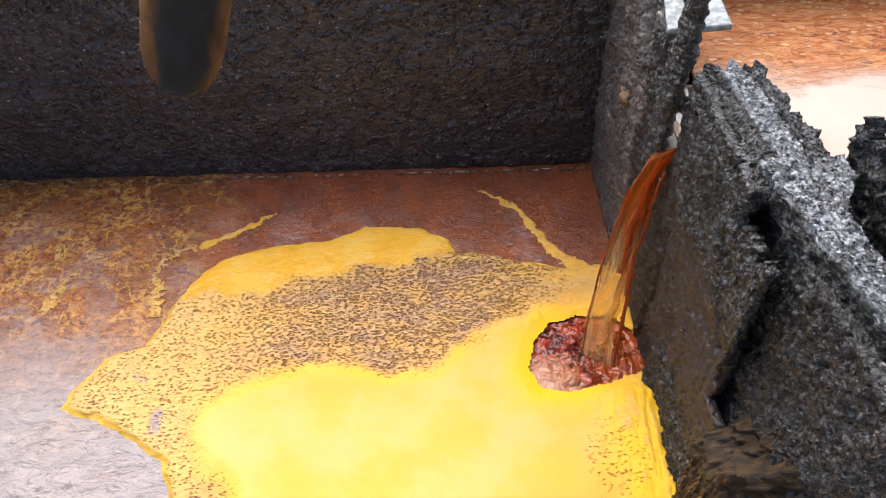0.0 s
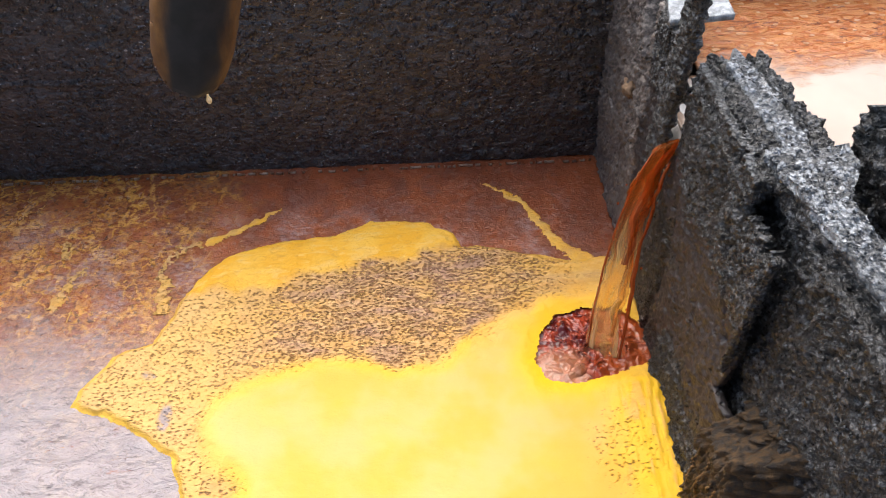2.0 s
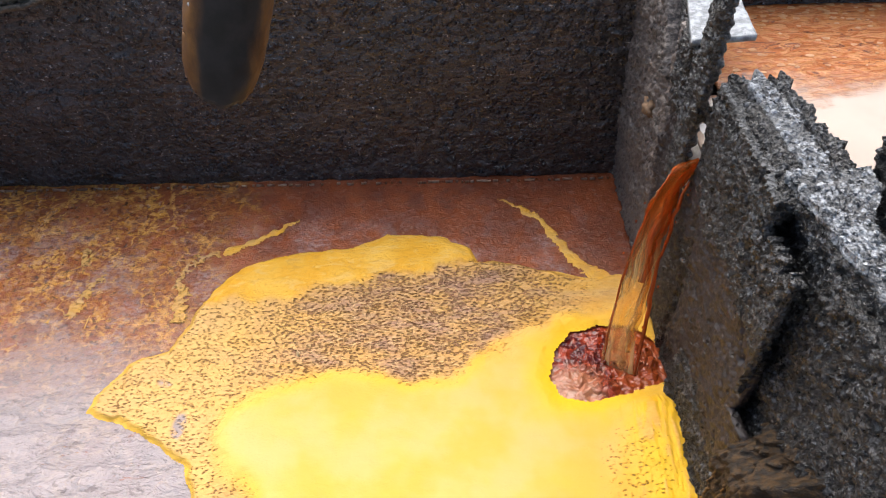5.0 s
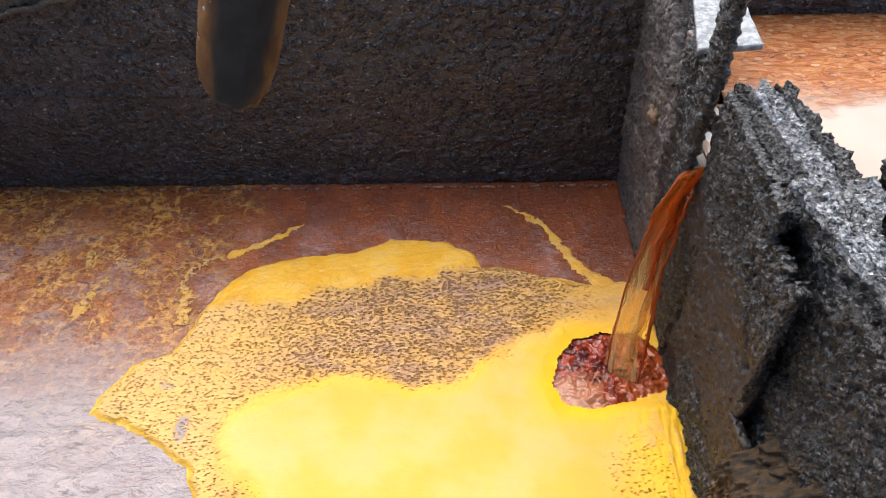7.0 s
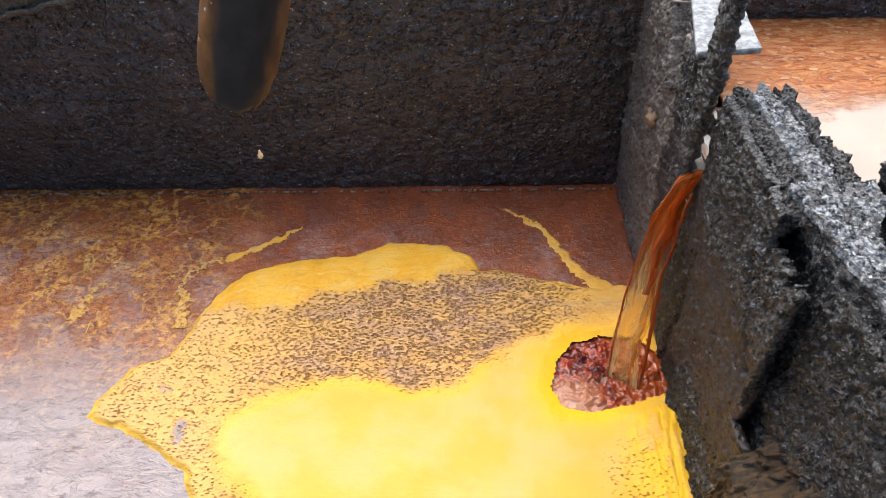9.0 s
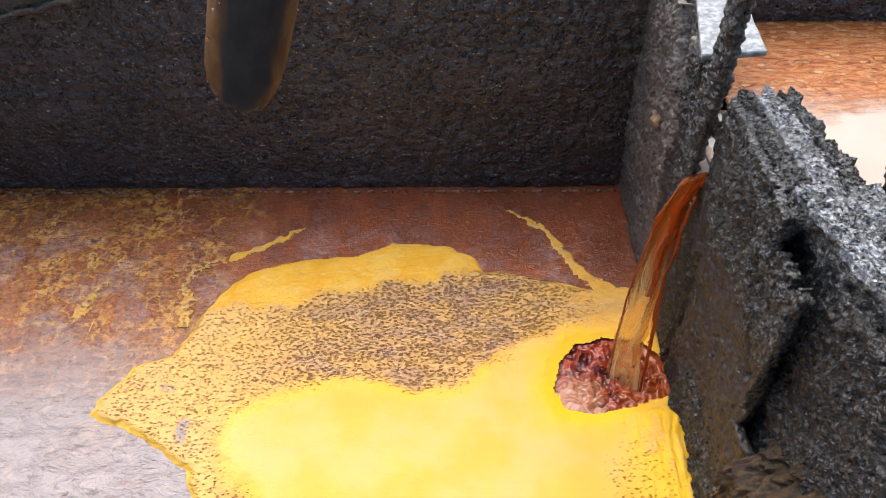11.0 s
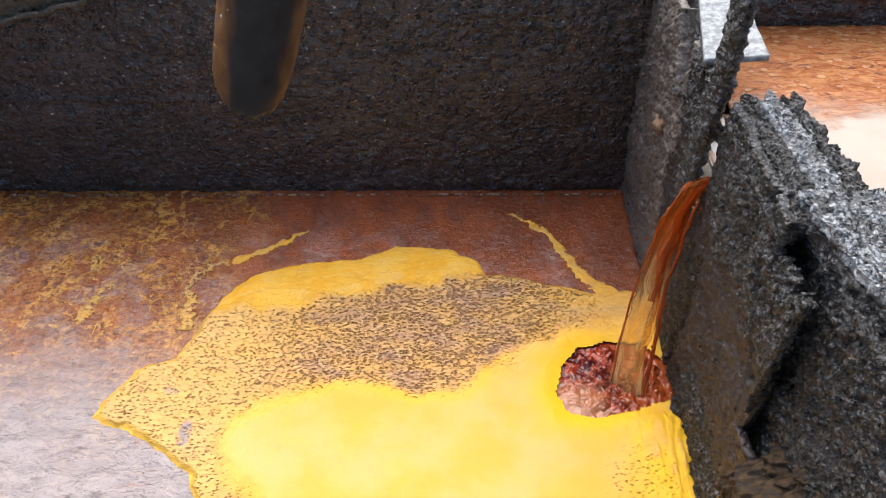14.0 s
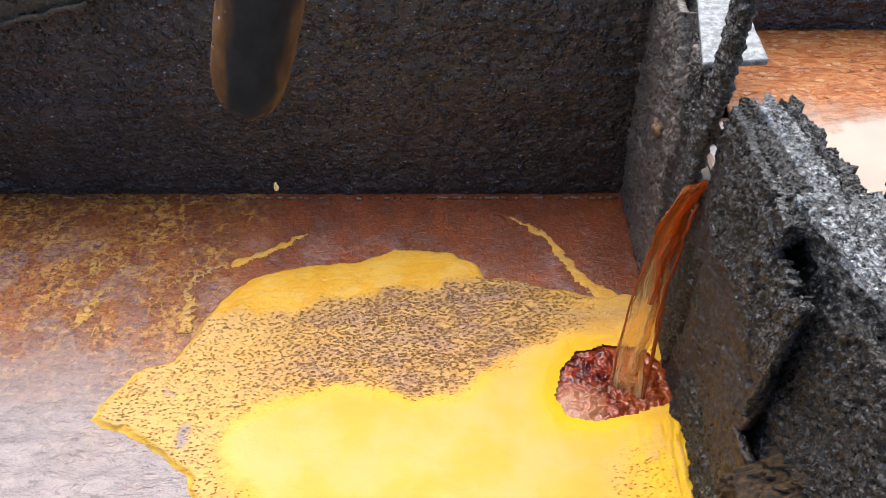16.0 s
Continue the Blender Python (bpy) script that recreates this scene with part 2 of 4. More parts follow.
def make_foam():
    """Yellow froth. thick: dense cream; pit: open bubbles with brown liquor in them; ring: fresh froth; skin: bare grey film."""
    m = Mat("yellow_froth")
    thick, lace, tan, ring, skin = m.attr("thick"), m.attr("pit"), m.attr("tan"), m.attr("ring"), m.attr("skin")
    bubble = m.cells(1.0, m.warp(0.9, 0.9, m.stretch(175, 310, 1)))
    wave = m.noise(1.0, 3, 0.62, m.stretch(120, 300, 1), 0.7)
    reach = m.calc("ADD", m.calc("MULTIPLY", lace, 0.27), m.calc("MULTIPLY", m.noise(1.0, 3, 0.6, m.stretch(40, 75, 1)), 0.36))
    hole = m.calc("ADD", m.calc("SUBTRACT", reach, m.calc("MULTIPLY", bubble, 0.78)), m.calc("SUBTRACT", m.calc("MULTIPLY", wave, 0.55), 0.335))
    pit = m.calc("MULTIPLY", m.step(hole, -0.03, 0.22), m.step(lace, 0.02, 0.12))
    fine = m.noise(300, 4, 0.6)
    crease = m.noise(85, 5, 0.68, m.stretch(0.7, 1.3, 1), 0.6)
    col = m.mix(m.step(m.noise(22, 4), 0.35, 0.65), (0.70, 0.36, 0.03), (0.74, 0.43, 0.065))
    col = m.mix(m.step(m.noise(60, 5, 0.65, m.stretch(0.5, 1.4, 1), 0.8), 0.50, 0.64, 0, 0.7), col, (0.72, 0.46, 0.13))
    col = m.mix(m.step(crease, 0.54, 0.66, 0, 0.55), col, (0.56, 0.30, 0.05))
    sheet = m.mix(m.step(m.noise(24, 4, 0.6, m.stretch(0.6, 1.4, 1)), 0.40, 0.62), (0.53, 0.30, 0.115), (0.37, 0.215, 0.14))
    sheet = m.mix(m.step(m.noise(190, 3, 0.6, m.stretch(0.6, 1.3, 1)), 0.48, 0.62, 0, 0.5), sheet, (0.66, 0.43, 0.21))
    col = m.mix(tan, col, sheet)
    col = m.mix(thick, col, m.mix(m.step(m.noise(14, 3), 0.35, 0.7), (0.67, 0.362, 0.060), (0.67, 0.388, 0.128)))
    col = m.mix(m.calc("MULTIPLY", thick, m.step(m.axis(0), -0.38, -0.56, 0, 1.0)), col, (0.66, 0.43, 0.19))
    col = m.mix(ring, col, (0.72, 0.435, 0.012))
    dark = m.mix(m.step(m.noise(12, 3), 0.4, 0.6), (0.19, 0.082, 0.030), (0.26, 0.130, 0.075))
    col = m.mix(m.calc("MULTIPLY", pit, m.step(lace, 0.0, 0.6, 0.55, 0.86)), col, dark)
    col = m.mix(m.calc("MULTIPLY", skin, m.step(crease, 0.40, 0.52, 0.25, 0.9)), col, (0.24, 0.235, 0.29))
    m.bump(m.calc("MULTIPLY", m.calc("SUBTRACT", 1.0, m.step(hole, -0.10, 0.20)), m.step(lace, 0.02, 0.6)), 0.9, 0.004)
    m.bump(m.calc("MULTIPLY", crease, m.calc("SUBTRACT", 1.0, m.calc("MULTIPLY", thick, 0.8))), 0.6, 0.005)
    m.bump(fine, 0.3, 0.0015)
    return m.done(col, m.step(fine, 0.3, 0.7, 0.45, 0.65), spec=0.16)


def make_plain(name, a, b, scale, rough, metal=0.0, relief=0.4, spec=0.5):
    m = Mat(name)
    g = m.noise(scale, 5, 0.65)
    m.bump(m.noise(scale * 4, 4, 0.6), relief, 0.002)
    return m.done(m.mix(m.step(g, 0.38, 0.64), a, b), m.step(g, 0.3, 0.7, rough, min(1, rough + 0.2)), metal, spec=spec)


def make_pipe():
    """Pipe, near black down the middle, with rust runs down its flanks."""
    m = Mat("blackened_pipe")
    x, z = m.axis(0), m.axis(2)
    grain = m.noise(120, 5, 0.65)
    side = m.calc("ABSOLUTE", m.calc("ADD", m.calc("ADD", x, 0.3100), m.calc("MULTIPLY", m.calc("SUBTRACT", z, 0.6165), -0.29)), 0.0)
    run = m.calc("ADD", m.calc("SUBTRACT", side, m.calc("MULTIPLY", m.calc("SUBTRACT", z, 0.6165), 0.09)), m.calc("MULTIPLY", m.noise(60, 4, 0.6, m.stretch(3, 3, 0.6)), 0.006))
    rust = m.mix(m.step(grain, 0.35, 0.7), (0.085, 0.033, 0.010), (0.17, 0.078, 0.022))
    col = m.mix(m.step(grain, 0.35, 0.7), (0.012, 0.011, 0.011), (0.026, 0.022, 0.021))
    col = m.mix(m.step(run, 0.0075, 0.0125), col, rust)
    m.bump(grain, 0.5, 0.0006)
    return m.done(col, m.step(grain, 0.3, 0.7, 0.45, 0.7), spec=0.25)


def make_stream(name, low, high, clear):
    """Running liquor: streaks follow the flow; redder where it is young, paler as it thins."""
    m = Mat(name)
    across, along = m.attr("across"), m.attr("along")
    join = m.t.nodes.new("ShaderNodeCombineXYZ")
    m.put(join.inputs[0], m.calc("MULTIPLY", across, 0.8))
    m.put(join.inputs[1], m.calc("MULTIPLY", along, 2.0))
    flow = join.outputs[0]
    broad = m.noise(1.6, 4, 0.6, flow, 0.8)
    streak = m.noise(3.2, 3, 0.6, flow, 0.8)
    col = m.mix(m.step(m.calc("ADD", along, m.calc("MULTIPLY", broad, 0.5)), 0.62, 1.0), high, low)
    col = m.mix(m.step(streak, 0.56, 0.70, 0, 0.45), col, (0.50, 0.12, 0.03))
    col = m.mix(m.step(broad, 0.58, 0.70, 0, 0.7), col, (0.99, 0.84, 0.52))
    m.bump(streak, 0.35, 0.004)
    m.bump(broad, 0.6, 0.014)
    m.put(m.b.inputs["Transmission Weight"], m.step(broad, 0.40, 0.66, clear, clear - 0.2))
    return m.done(col, 0.03, ior=1.10, spec=0.9)


def make_churn():
    """Dark red boiling liquor, wet and glassy, with paler froth drawn through it."""
    m = Mat("churning_liquor")
    big, mid = m.noise(22, 4, 0.6, None, 0.6), m.noise(75, 4, 0.6, None, 1.0)
    col = m.mix(m.step(mid, 0.38, 0.62), (0.075, 0.007, 0.006), (0.30, 0.040, 0.016))
    col = m.mix(m.step(m.calc("ADD", m.axis(0), m.calc("MULTIPLY", big, 0.05)), -0.045, -0.010, 0, 0.7), col, (0.34, 0.070, 0.014))
    froth = m.calc("MULTIPLY", m.step(m.calc("ADD", m.axis(0), m.calc("MULTIPLY", big, 0.05)), -0.035, -0.060), m.step(m.calc("ADD", m.axis(1), m.calc("MULTIPLY", mid, 0.02)), -0.345, -0.370))
    col = m.mix(m.calc("MULTIPLY", froth, 0.6), col, (0.46, 0.21, 0.11))
    m.bump(mid, 0.4, 0.008)
    m.bump(m.noise(190, 2, 0.5, None, 0.5), 0.35, 0.003)
    return m.done(col, 0.06, ior=1.45, spec=0.7)


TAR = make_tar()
CRUST = make_crust("black_crust", (0.012, 0.012, 0.013), (0.135, 0.142, 0.155), (0.030, 0.027, 0.026), -0.05)
PLATE_SCALE = make_scale_plate("scaled_plate", (0.015, 0.0120, 0.0124), (0.042, 0.0335, 0.0335), (0.024, 0.0190, 0.0190))
CRUST_WET = make_crust("damp_crust", (0.012, 0.010, 0.009), (0.062, 0.050, 0.045), (0.036, 0.026, 0.021), -0.2)
# Bare rusted plate, its tones raised to stand in for light lacking there.
PLATE_RUST = make_scale_plate("rusted_plate", (0.058, 0.050, 0.046), (0.185, 0.160, 0.147), (0.115, 0.092, 0.080))
DUST = make_crust("dusty_crust", (0.040, 0.043, 0.048), (0.34, 0.365, 0.40), (0.18, 0.195, 0.21), 0.13, 0.6)
PLATE = make_plain("weathered_flange", (0.17, 0.185, 0.20), (0.37, 0.395, 0.425), 120, 0.6, relief=1.0)
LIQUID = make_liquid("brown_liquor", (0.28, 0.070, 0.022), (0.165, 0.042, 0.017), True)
LIQUID_2 = make_milky()
FOAM = make_foam()
STREAM = make_stream("pouring_liquor", (0.97, 0.72, 0.34), (0.82, 0.20, 0.03), 0.86)
STREAM_RED = make_stream("pouring_red_liquor", (0.52, 0.12, 0.035), (0.62, 0.13, 0.03), 0.5)
CHURN = make_churn()
PIPE_STEEL = make_pipe()
PIPE_RUST = make_plain("rusty_pipe_lip", (0.10, 0.042, 0.014), (0.22, 0.10, 0.03), 60, 0.5)
DROP = make_plain("fatty_drop", (0.85, 0.52, 0.22), (0.9, 0.62, 0.32), 300, 0.15)
SLUDGE = make_plain("olive_sludge", (0.010, 0.007, 0.005), (0.075, 0.040, 0.013), 170, 0.4, relief=1.0)
STRAND = make_plain("dried_sludge", (0.07, 0.035, 0.010), (0.24, 0.13, 0.040), 160, 0.35, relief=1.0)
RUST = make_plain("rusty_steel", (0.09, 0.05, 0.025), (0.20, 0.13, 0.08), 45, 0.65)
GROUND = make_plain("concrete_apron", (0.22, 0.21, 0.19), (0.34, 0.33, 0.30), 6, 0.85)
BEAM = make_scale_plate("sooty_steel", (0.026, 0.022, 0.017), (0.115, 0.098, 0.075), (0.060, 0.047, 0.033))
TIDE = make_plain("dried_froth", (0.36, 0.22, 0.15), (0.62, 0.48, 0.38), 120, 0.4)
# For the crest at the gap, whiter than the pool behind it.
MILK = make_plain("white_crest", (0.66, 0.62, 0.58), (0.80, 0.76, 0.72), 60, 0.3)
FLAKE = make_plain("scum_flake", (0.34, 0.14, 0.048), (0.48, 0.26, 0.12), 60, 0.35)


# ---- building helpers ----
def mesh_of(name, verts, faces, material, parent=None, label="", smooth=True):
    me = bpy.data.meshes.new(name)
    me.from_pydata([tuple(U * c for c in v) for v in verts], [], faces)
    me.materials.append(material)
    me.validate()
    me.update()
    if smooth:
        me.polygons.foreach_set("use_smooth", [True] * len(me.polygons))
    ob = new(name, me)
    if parent:
        ob.parent = parent
    if label:
        ob["label"] = label
    return ob


def part(name, bm, material, parent=None, label="", smooth=True):
    me = bpy.data.meshes.new(name)
    bmesh.ops.recalc_face_normals(bm, faces=bm.faces)
    bmesh.ops.scale(bm, verts=bm.verts, vec=(U, U, U))
    bm.to_mesh(me)
    bm.free()
    me.materials.append(material)
    if smooth:
        me.polygons.foreach_set("use_smooth", [True] * len(me.polygons))
    ob = new(name, me)
    if parent:
        ob.parent = parent
    if label:
        ob["label"] = label
    return ob


def fbm(p, scale, octaves=4):
    return noise.fractal(Vector(p) * scale, 0.9, 2.1, octaves)


def lumps(p, scale):
    """0 in the seams, up to about 1 on the crowns of rounded grains."""
    return 1.0 - min(1.0, noise.voronoi(Vector(p) * scale)[0][0] * 1.5)


def grit(p, scale):
    """Rough grains, about 0 to 1."""
    q = Vector(p) * scale
    return 0.5 + 0.5 * noise.noise(q) + 0.3 * noise.noise(q * 2.3)


def slab(name, place, nu, nv, back, material, keep=None, parent=None, label=""):
    """A rough sheet: place(i/nu, j/nv) gives its face, back the step to its other face; keep(u, v) leaves holes and ragged edges."""
    us, vs = [i / nu for i in range(nu + 1)], [j / nv for j in range(nv + 1)]
    front = [place(u, v) for u in us for v in vs]
    back = Vector(back)
    n = len(front)
    verts = front + [Vector(p) + back for p in front]
    cell = np.ones((nu, nv), bool)
    if keep:
        for i in range(nu):
            for j in range(nv):
                cell[i, j] = keep((i + 0.5) / nu, (j + 0.5) / nv)
    faces, w = [], nv + 1
    for i in range(nu):
        for j in range(nv):
            if not cell[i, j]:
                continue
            a, b, c, d = i * w + j, (i + 1) * w + j, (i + 1) * w + j + 1, i * w + j + 1
            faces.append((a, b, c, d))
            faces.append((a + n, d + n, c + n, b + n))
            for di, dj, e, f in ((0, -1, a, b), (1, 0, b, c), (0, 1, c, d), (-1, 0, d, a)):
                k, l = i + di, j + dj
                if not (0 <= k < nu and 0 <= l < nv and cell[k, l]):
                    faces.append((f, e, e + n, f + n))
    used = sorted({k for f in faces for k in f})
    index = {k: q for q, k in enumerate(used)}
    return mesh_of(name, [verts[k] for k in used], [tuple(index[k] for k in f) for f in faces], material, parent, label)


def tube_of(name, place, nu, nv, material, parent=None, label=""):
    """A closed skin round place(angle, s), s from 0 to 1, with capped ends; it knows across (-1 to 1) and along."""
    verts = [place(2 * math.pi * i / nu, j / nv) for j in range(nv + 1) for i in range(nu)]
    faces = [(j * nu + i, j * nu + (i + 1) % nu, (j + 1) * nu + (i + 1) % nu, (j + 1) * nu + i) for j in range(nv) for i in range(nu)]
    faces += [tuple(reversed(range(nu))), tuple(range(nv * nu, nv * nu + nu))]
    ob = mesh_of(name, verts, faces, material, parent, label)
    for key, values in (("across", [math.cos(2 * math.pi * i / nu) for i in range(nu)] * (nv + 1)), ("along", [j / nv for j in range(nv + 1) for i in range(nu)])):
        ob.data.attributes.new(key, "FLOAT", "POINT").data.foreach_set("value", values)
    return ob


def box_bm(x0, x1, y0, y1, z0, z1, bevel=0.0):
    bm = bmesh.new()
    bmesh.ops.create_cube(bm, size=1)
    for v in bm.verts:
        v.co = ((x0 + x1) / 2 + v.co.x * (x1 - x0), (y0 + y1) / 2 + v.co.y * (y1 - y0), (z0 + z1) / 2 + v.co.z * (z1 - z0))
    if bevel:
        bmesh.ops.bevel(bm, geom=bm.edges[:], offset=bevel, segments=2, affect="EDGES", profile=0.6)
    return bm


def thing(name, label, category, group="", at=(0, 0, 0)):
    ob = new(name)
    ob.empty_display_size = 0.05
    ob.location = Vector(at) * U
    return tagged(ob, label, category, group)


def inside(poly, x, y):
    hit, k = False, len(poly) - 1
    for i in range(len(poly)):
        (x0, y0), (x1, y1) = poly[i], poly[k]
        if (y0 > y) != (y1 > y) and x < (x1 - x0) * (y - y0) / (y1 - y0) + x0:
            hit = not hit
        k = i
    return hit


def edge_gap(poly, x, y):
    """Distance to the outline, positive inside (arrays)."""
    best, sign = np.full(x.shape, 9.0), np.full(x.shape, -1.0)
    for (x0, y0), (x1, y1) in zip(poly, poly[1:] + poly[:1]):
        dx, dy = x1 - x0, y1 - y0
        f = np.clip(((x - x0) * dx + (y - y0) * dy) / (dx * dx + dy * dy), 0, 1)
        best = np.minimum(best, np.hypot(x - x0 - f * dx, y - y0 - f * dy))
        if dy:
            cross = ((y0 > y) != (y1 > y)) & (x < dx * (y - y0) / dy + x0)
            sign = np.where(cross, -sign, sign)
    return best * sign


def ease(v, a, b):
    t = np.clip((v - a) / (b - a), 0, 1)
    return t * t * (3 - 2 * t)


# ---- the tanks ----
RIM, WALL_TOP, POOL_2, FLOOR = 0.365, 0.385, 0.266, -0.3


def build_ground():
    bm = bmesh.new()
    bmesh.ops.create_grid(bm, x_segments=8, y_segments=8, size=150)
    bmesh.ops.translate(bm, verts=bm.verts, vec=(0, 0, FLOOR - 0.02))
    tagged(part("ground", bm, GROUND), "grey concrete yard round the tanks", "ground", kind="structure")
    tagged(part("floor", box_bm(-1.32, 1.04, -1.1, 0.04, FLOOR - 0.016, FLOOR), RUST), "steel tank bottom under the liquor", "floor", kind="structure")


def build_back_wall():
    def place(u, v):
        p = Vector((-1.3 + 2.3 * u, 0.0, FLOOR + v * (WALL_TOP - FLOOR)))
        p.y -= 0.006 * max(0.0, noise.noise(Vector((p.x * 0.75, 0.3, p.z)) * 110)) * (0.8 + fbm(p, 9, 2)) + 0.004 * fbm(p, 14) + 0.003
        p.y -= 0.004 * math.exp(-((p.z - 0.161 - 0.002 * fbm((p.x, 0, 1), 12, 2)) / 0.0022) ** 2) * ease(np.float64(-p.x), 0.45, 0.6)
        if p.z < 0.02:
            p.y -= 0.0012 * (1 + fbm(p, 60, 2))
        return p
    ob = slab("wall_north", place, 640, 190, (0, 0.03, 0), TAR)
    tagged(ob, "black tar-crusted steel tank wall above the liquor", "wall", kind="structure")
    plain = (("wall_west", -1.33, -1.3, -1.1, 0.03), ("wall_south", -1.3, 1.0, -1.13, -1.1), ("wall_far_east", 1.0, 1.03, -1.1, 0.03))
    for name, x0, x1, y0, y1 in plain:
        tagged(part(name, box_bm(x0, x1, y0, y1, FLOOR, RIM), TAR, smooth=False), "black tarred steel tank wall", "wall", kind="structure")


GAP = [(-0.284, 0.326), (-0.300, 0.309), (-0.309, 0.294), (-0.314, 0.278), (-0.312, 0.264), (-0.296, 0.248), (-0.276, 0.226), (-0.250, 0.226), (-0.250, 0.300), (-0.268, 0.326)]


def build_partition():
    top_y0, top_y1 = 0.0, -0.580

    def place(u, v):
        y, z = top_y0 + u * (top_y1 - top_y0), FLOOR + v * (RIM - FLOOR)
        p = Vector((0.004, y, z))
        crack = math.exp(-((y + 0.47 - 0.35 * (z - 0.3) + 0.012 * fbm((2, 0, z), 30, 3)) / 0.0035) ** 2) * (z > 0.2)
        p.x += 0.008 * crack
        reach = 0.115 + 0.05 * ease(np.float64(0.36 - z), 0.0, 0.10)
        slot = ease(np.float64(-y), reach, reach + 0.010) * (1 - ease(np.float64(-y), 0.178, 0.190)) * ease(np.float64(z), 0.245, 0.28)
        p.x += 0.045 * slot
        groove = math.exp(-((y + 0.345 + 0.03 * (z - 0.1) + 0.01 * fbm((0, 0, z), 25, 2)) / 0.004) ** 2) * (z < 0.25)
        p.x += 0.006 * groove
        wet = 1 - ease(np.float64(z + 0.35 * y), 0.02, 0.14) * 0.75
        damp = ease(np.float64(0.25 - z), 0, 0.1)
        p.x -= 0.003 * damp * grit(p, 220)
        near_gap = 1 - math.exp(-((y + 0.315) / 0.03) ** 2 - ((z - 0.26) / 0.06) ** 2)
        p.x -= ((0.006 * grit(p, 120) + 0.007 * grit(p, 240)) * (1.05 - wet) + 0.005 * fbm(p, 22)) * near_gap
        p.x -= 0.0022 * fbm(p, 200, 3)
        p.y += 0.002 * fbm(p, 90, 2)
        return p

    def keep(u, v):
        y, z = top_y0 + u * (top_y1 - top_y0), FLOOR + v * (RIM - FLOOR)
        if y > -0.27 and z > 0.350:
            return False
        if inside(GAP, y + 0.003 * fbm((1, y, z), 120, 2), z):
            return False
        if y < -0.526 - 0.095 * (z - 0.163) + 0.002 * fbm((y, 9, z), 80, 2) and z > 0.160 + 0.004 * fbm((y, 2, z), 60, 2):
            return False
        if y < -0.484 and z > 0.336 + 0.01 * fbm((y, 3, z), 60, 2):
            return False
        torn = 0.332 - 0.02 * abs(math.sin(y * 90)) + 0.012 * fbm((3, y, 0), 70, 2)
        return not (-0.325 < y < -0.262 and z > torn)
    ob = slab("wall_east", place, 300, 340, (0.008, 0, 0), CRUST, keep)
    ob.data.materials.append(CRUST_WET)
    ob.data.materials.append(PLATE_RUST)
    ob.data.materials.append(PLATE_SCALE)
    for f in ob.data.polygons:
        c = f.center / U
        if c.y > -0.20 + 0.03 * fbm(c, 20, 3):
            f.material_index = 2
            continue
        ragged = 0.035 * fbm(c, 14, 3) + 0.025 * fbm(c, 60, 2)
        if -0.362 + ragged < c.y < -0.285 and c.z < 0.20 + ragged or c.z < 0.065 + 1.6 * ragged:
            f.material_index = 1
        elif c.z + ragged < 0.262 + 0.55 * min(0.0, c.y + 0.44):
            f.material_index = 3
    tagged(ob, "corroded steel partition wall under flaking black crust", "wall", kind="structure")

    def near(u, v):
        y, z = -0.40 - u * 0.70, FLOOR + v * (RIM - 0.012 - FLOOR)
        p = Vector((0.033 + 0.10 * max(0.0, -y - 0.60), y, z))
        p.x -= 0.026 * (1 - ease(np.float64(z), 0.06, 0.17)) * (1 - ease(np.float64(-y), 0.58, 0.68))
        p.x -= 0.005 * grit(p, 75) + 0.007 * grit(p, 150) + 0.005 * grit(p, 290) + 0.006 * fbm(p, 18)
        return p
    ob = slab("wall_east_near", near, 366, 330, (0.012, 0, 0), CRUST)
    tagged(ob, "lumpy black crusted partition wall, set back", "wall", kind="structure")

    def rib(u, v):
        a = u * 2 * math.pi
        z = 0.190 + v * 0.152
        p = Vector((0.001 + 0.004 * math.cos(a), -0.526 - 0.095 * (z - 0.163) + 0.002 * math.sin(a), z))
        return p + Vector((math.cos(a), math.sin(a), 0)) * (0.0012 * fbm(p, 150, 2) + 0.0014 * lumps(p, 200))
    tube_of("plate_edge", lambda a, v: rib(a / (2 * math.pi), v), 14, 130, CRUST, bpy.data.objects["wall_east"])


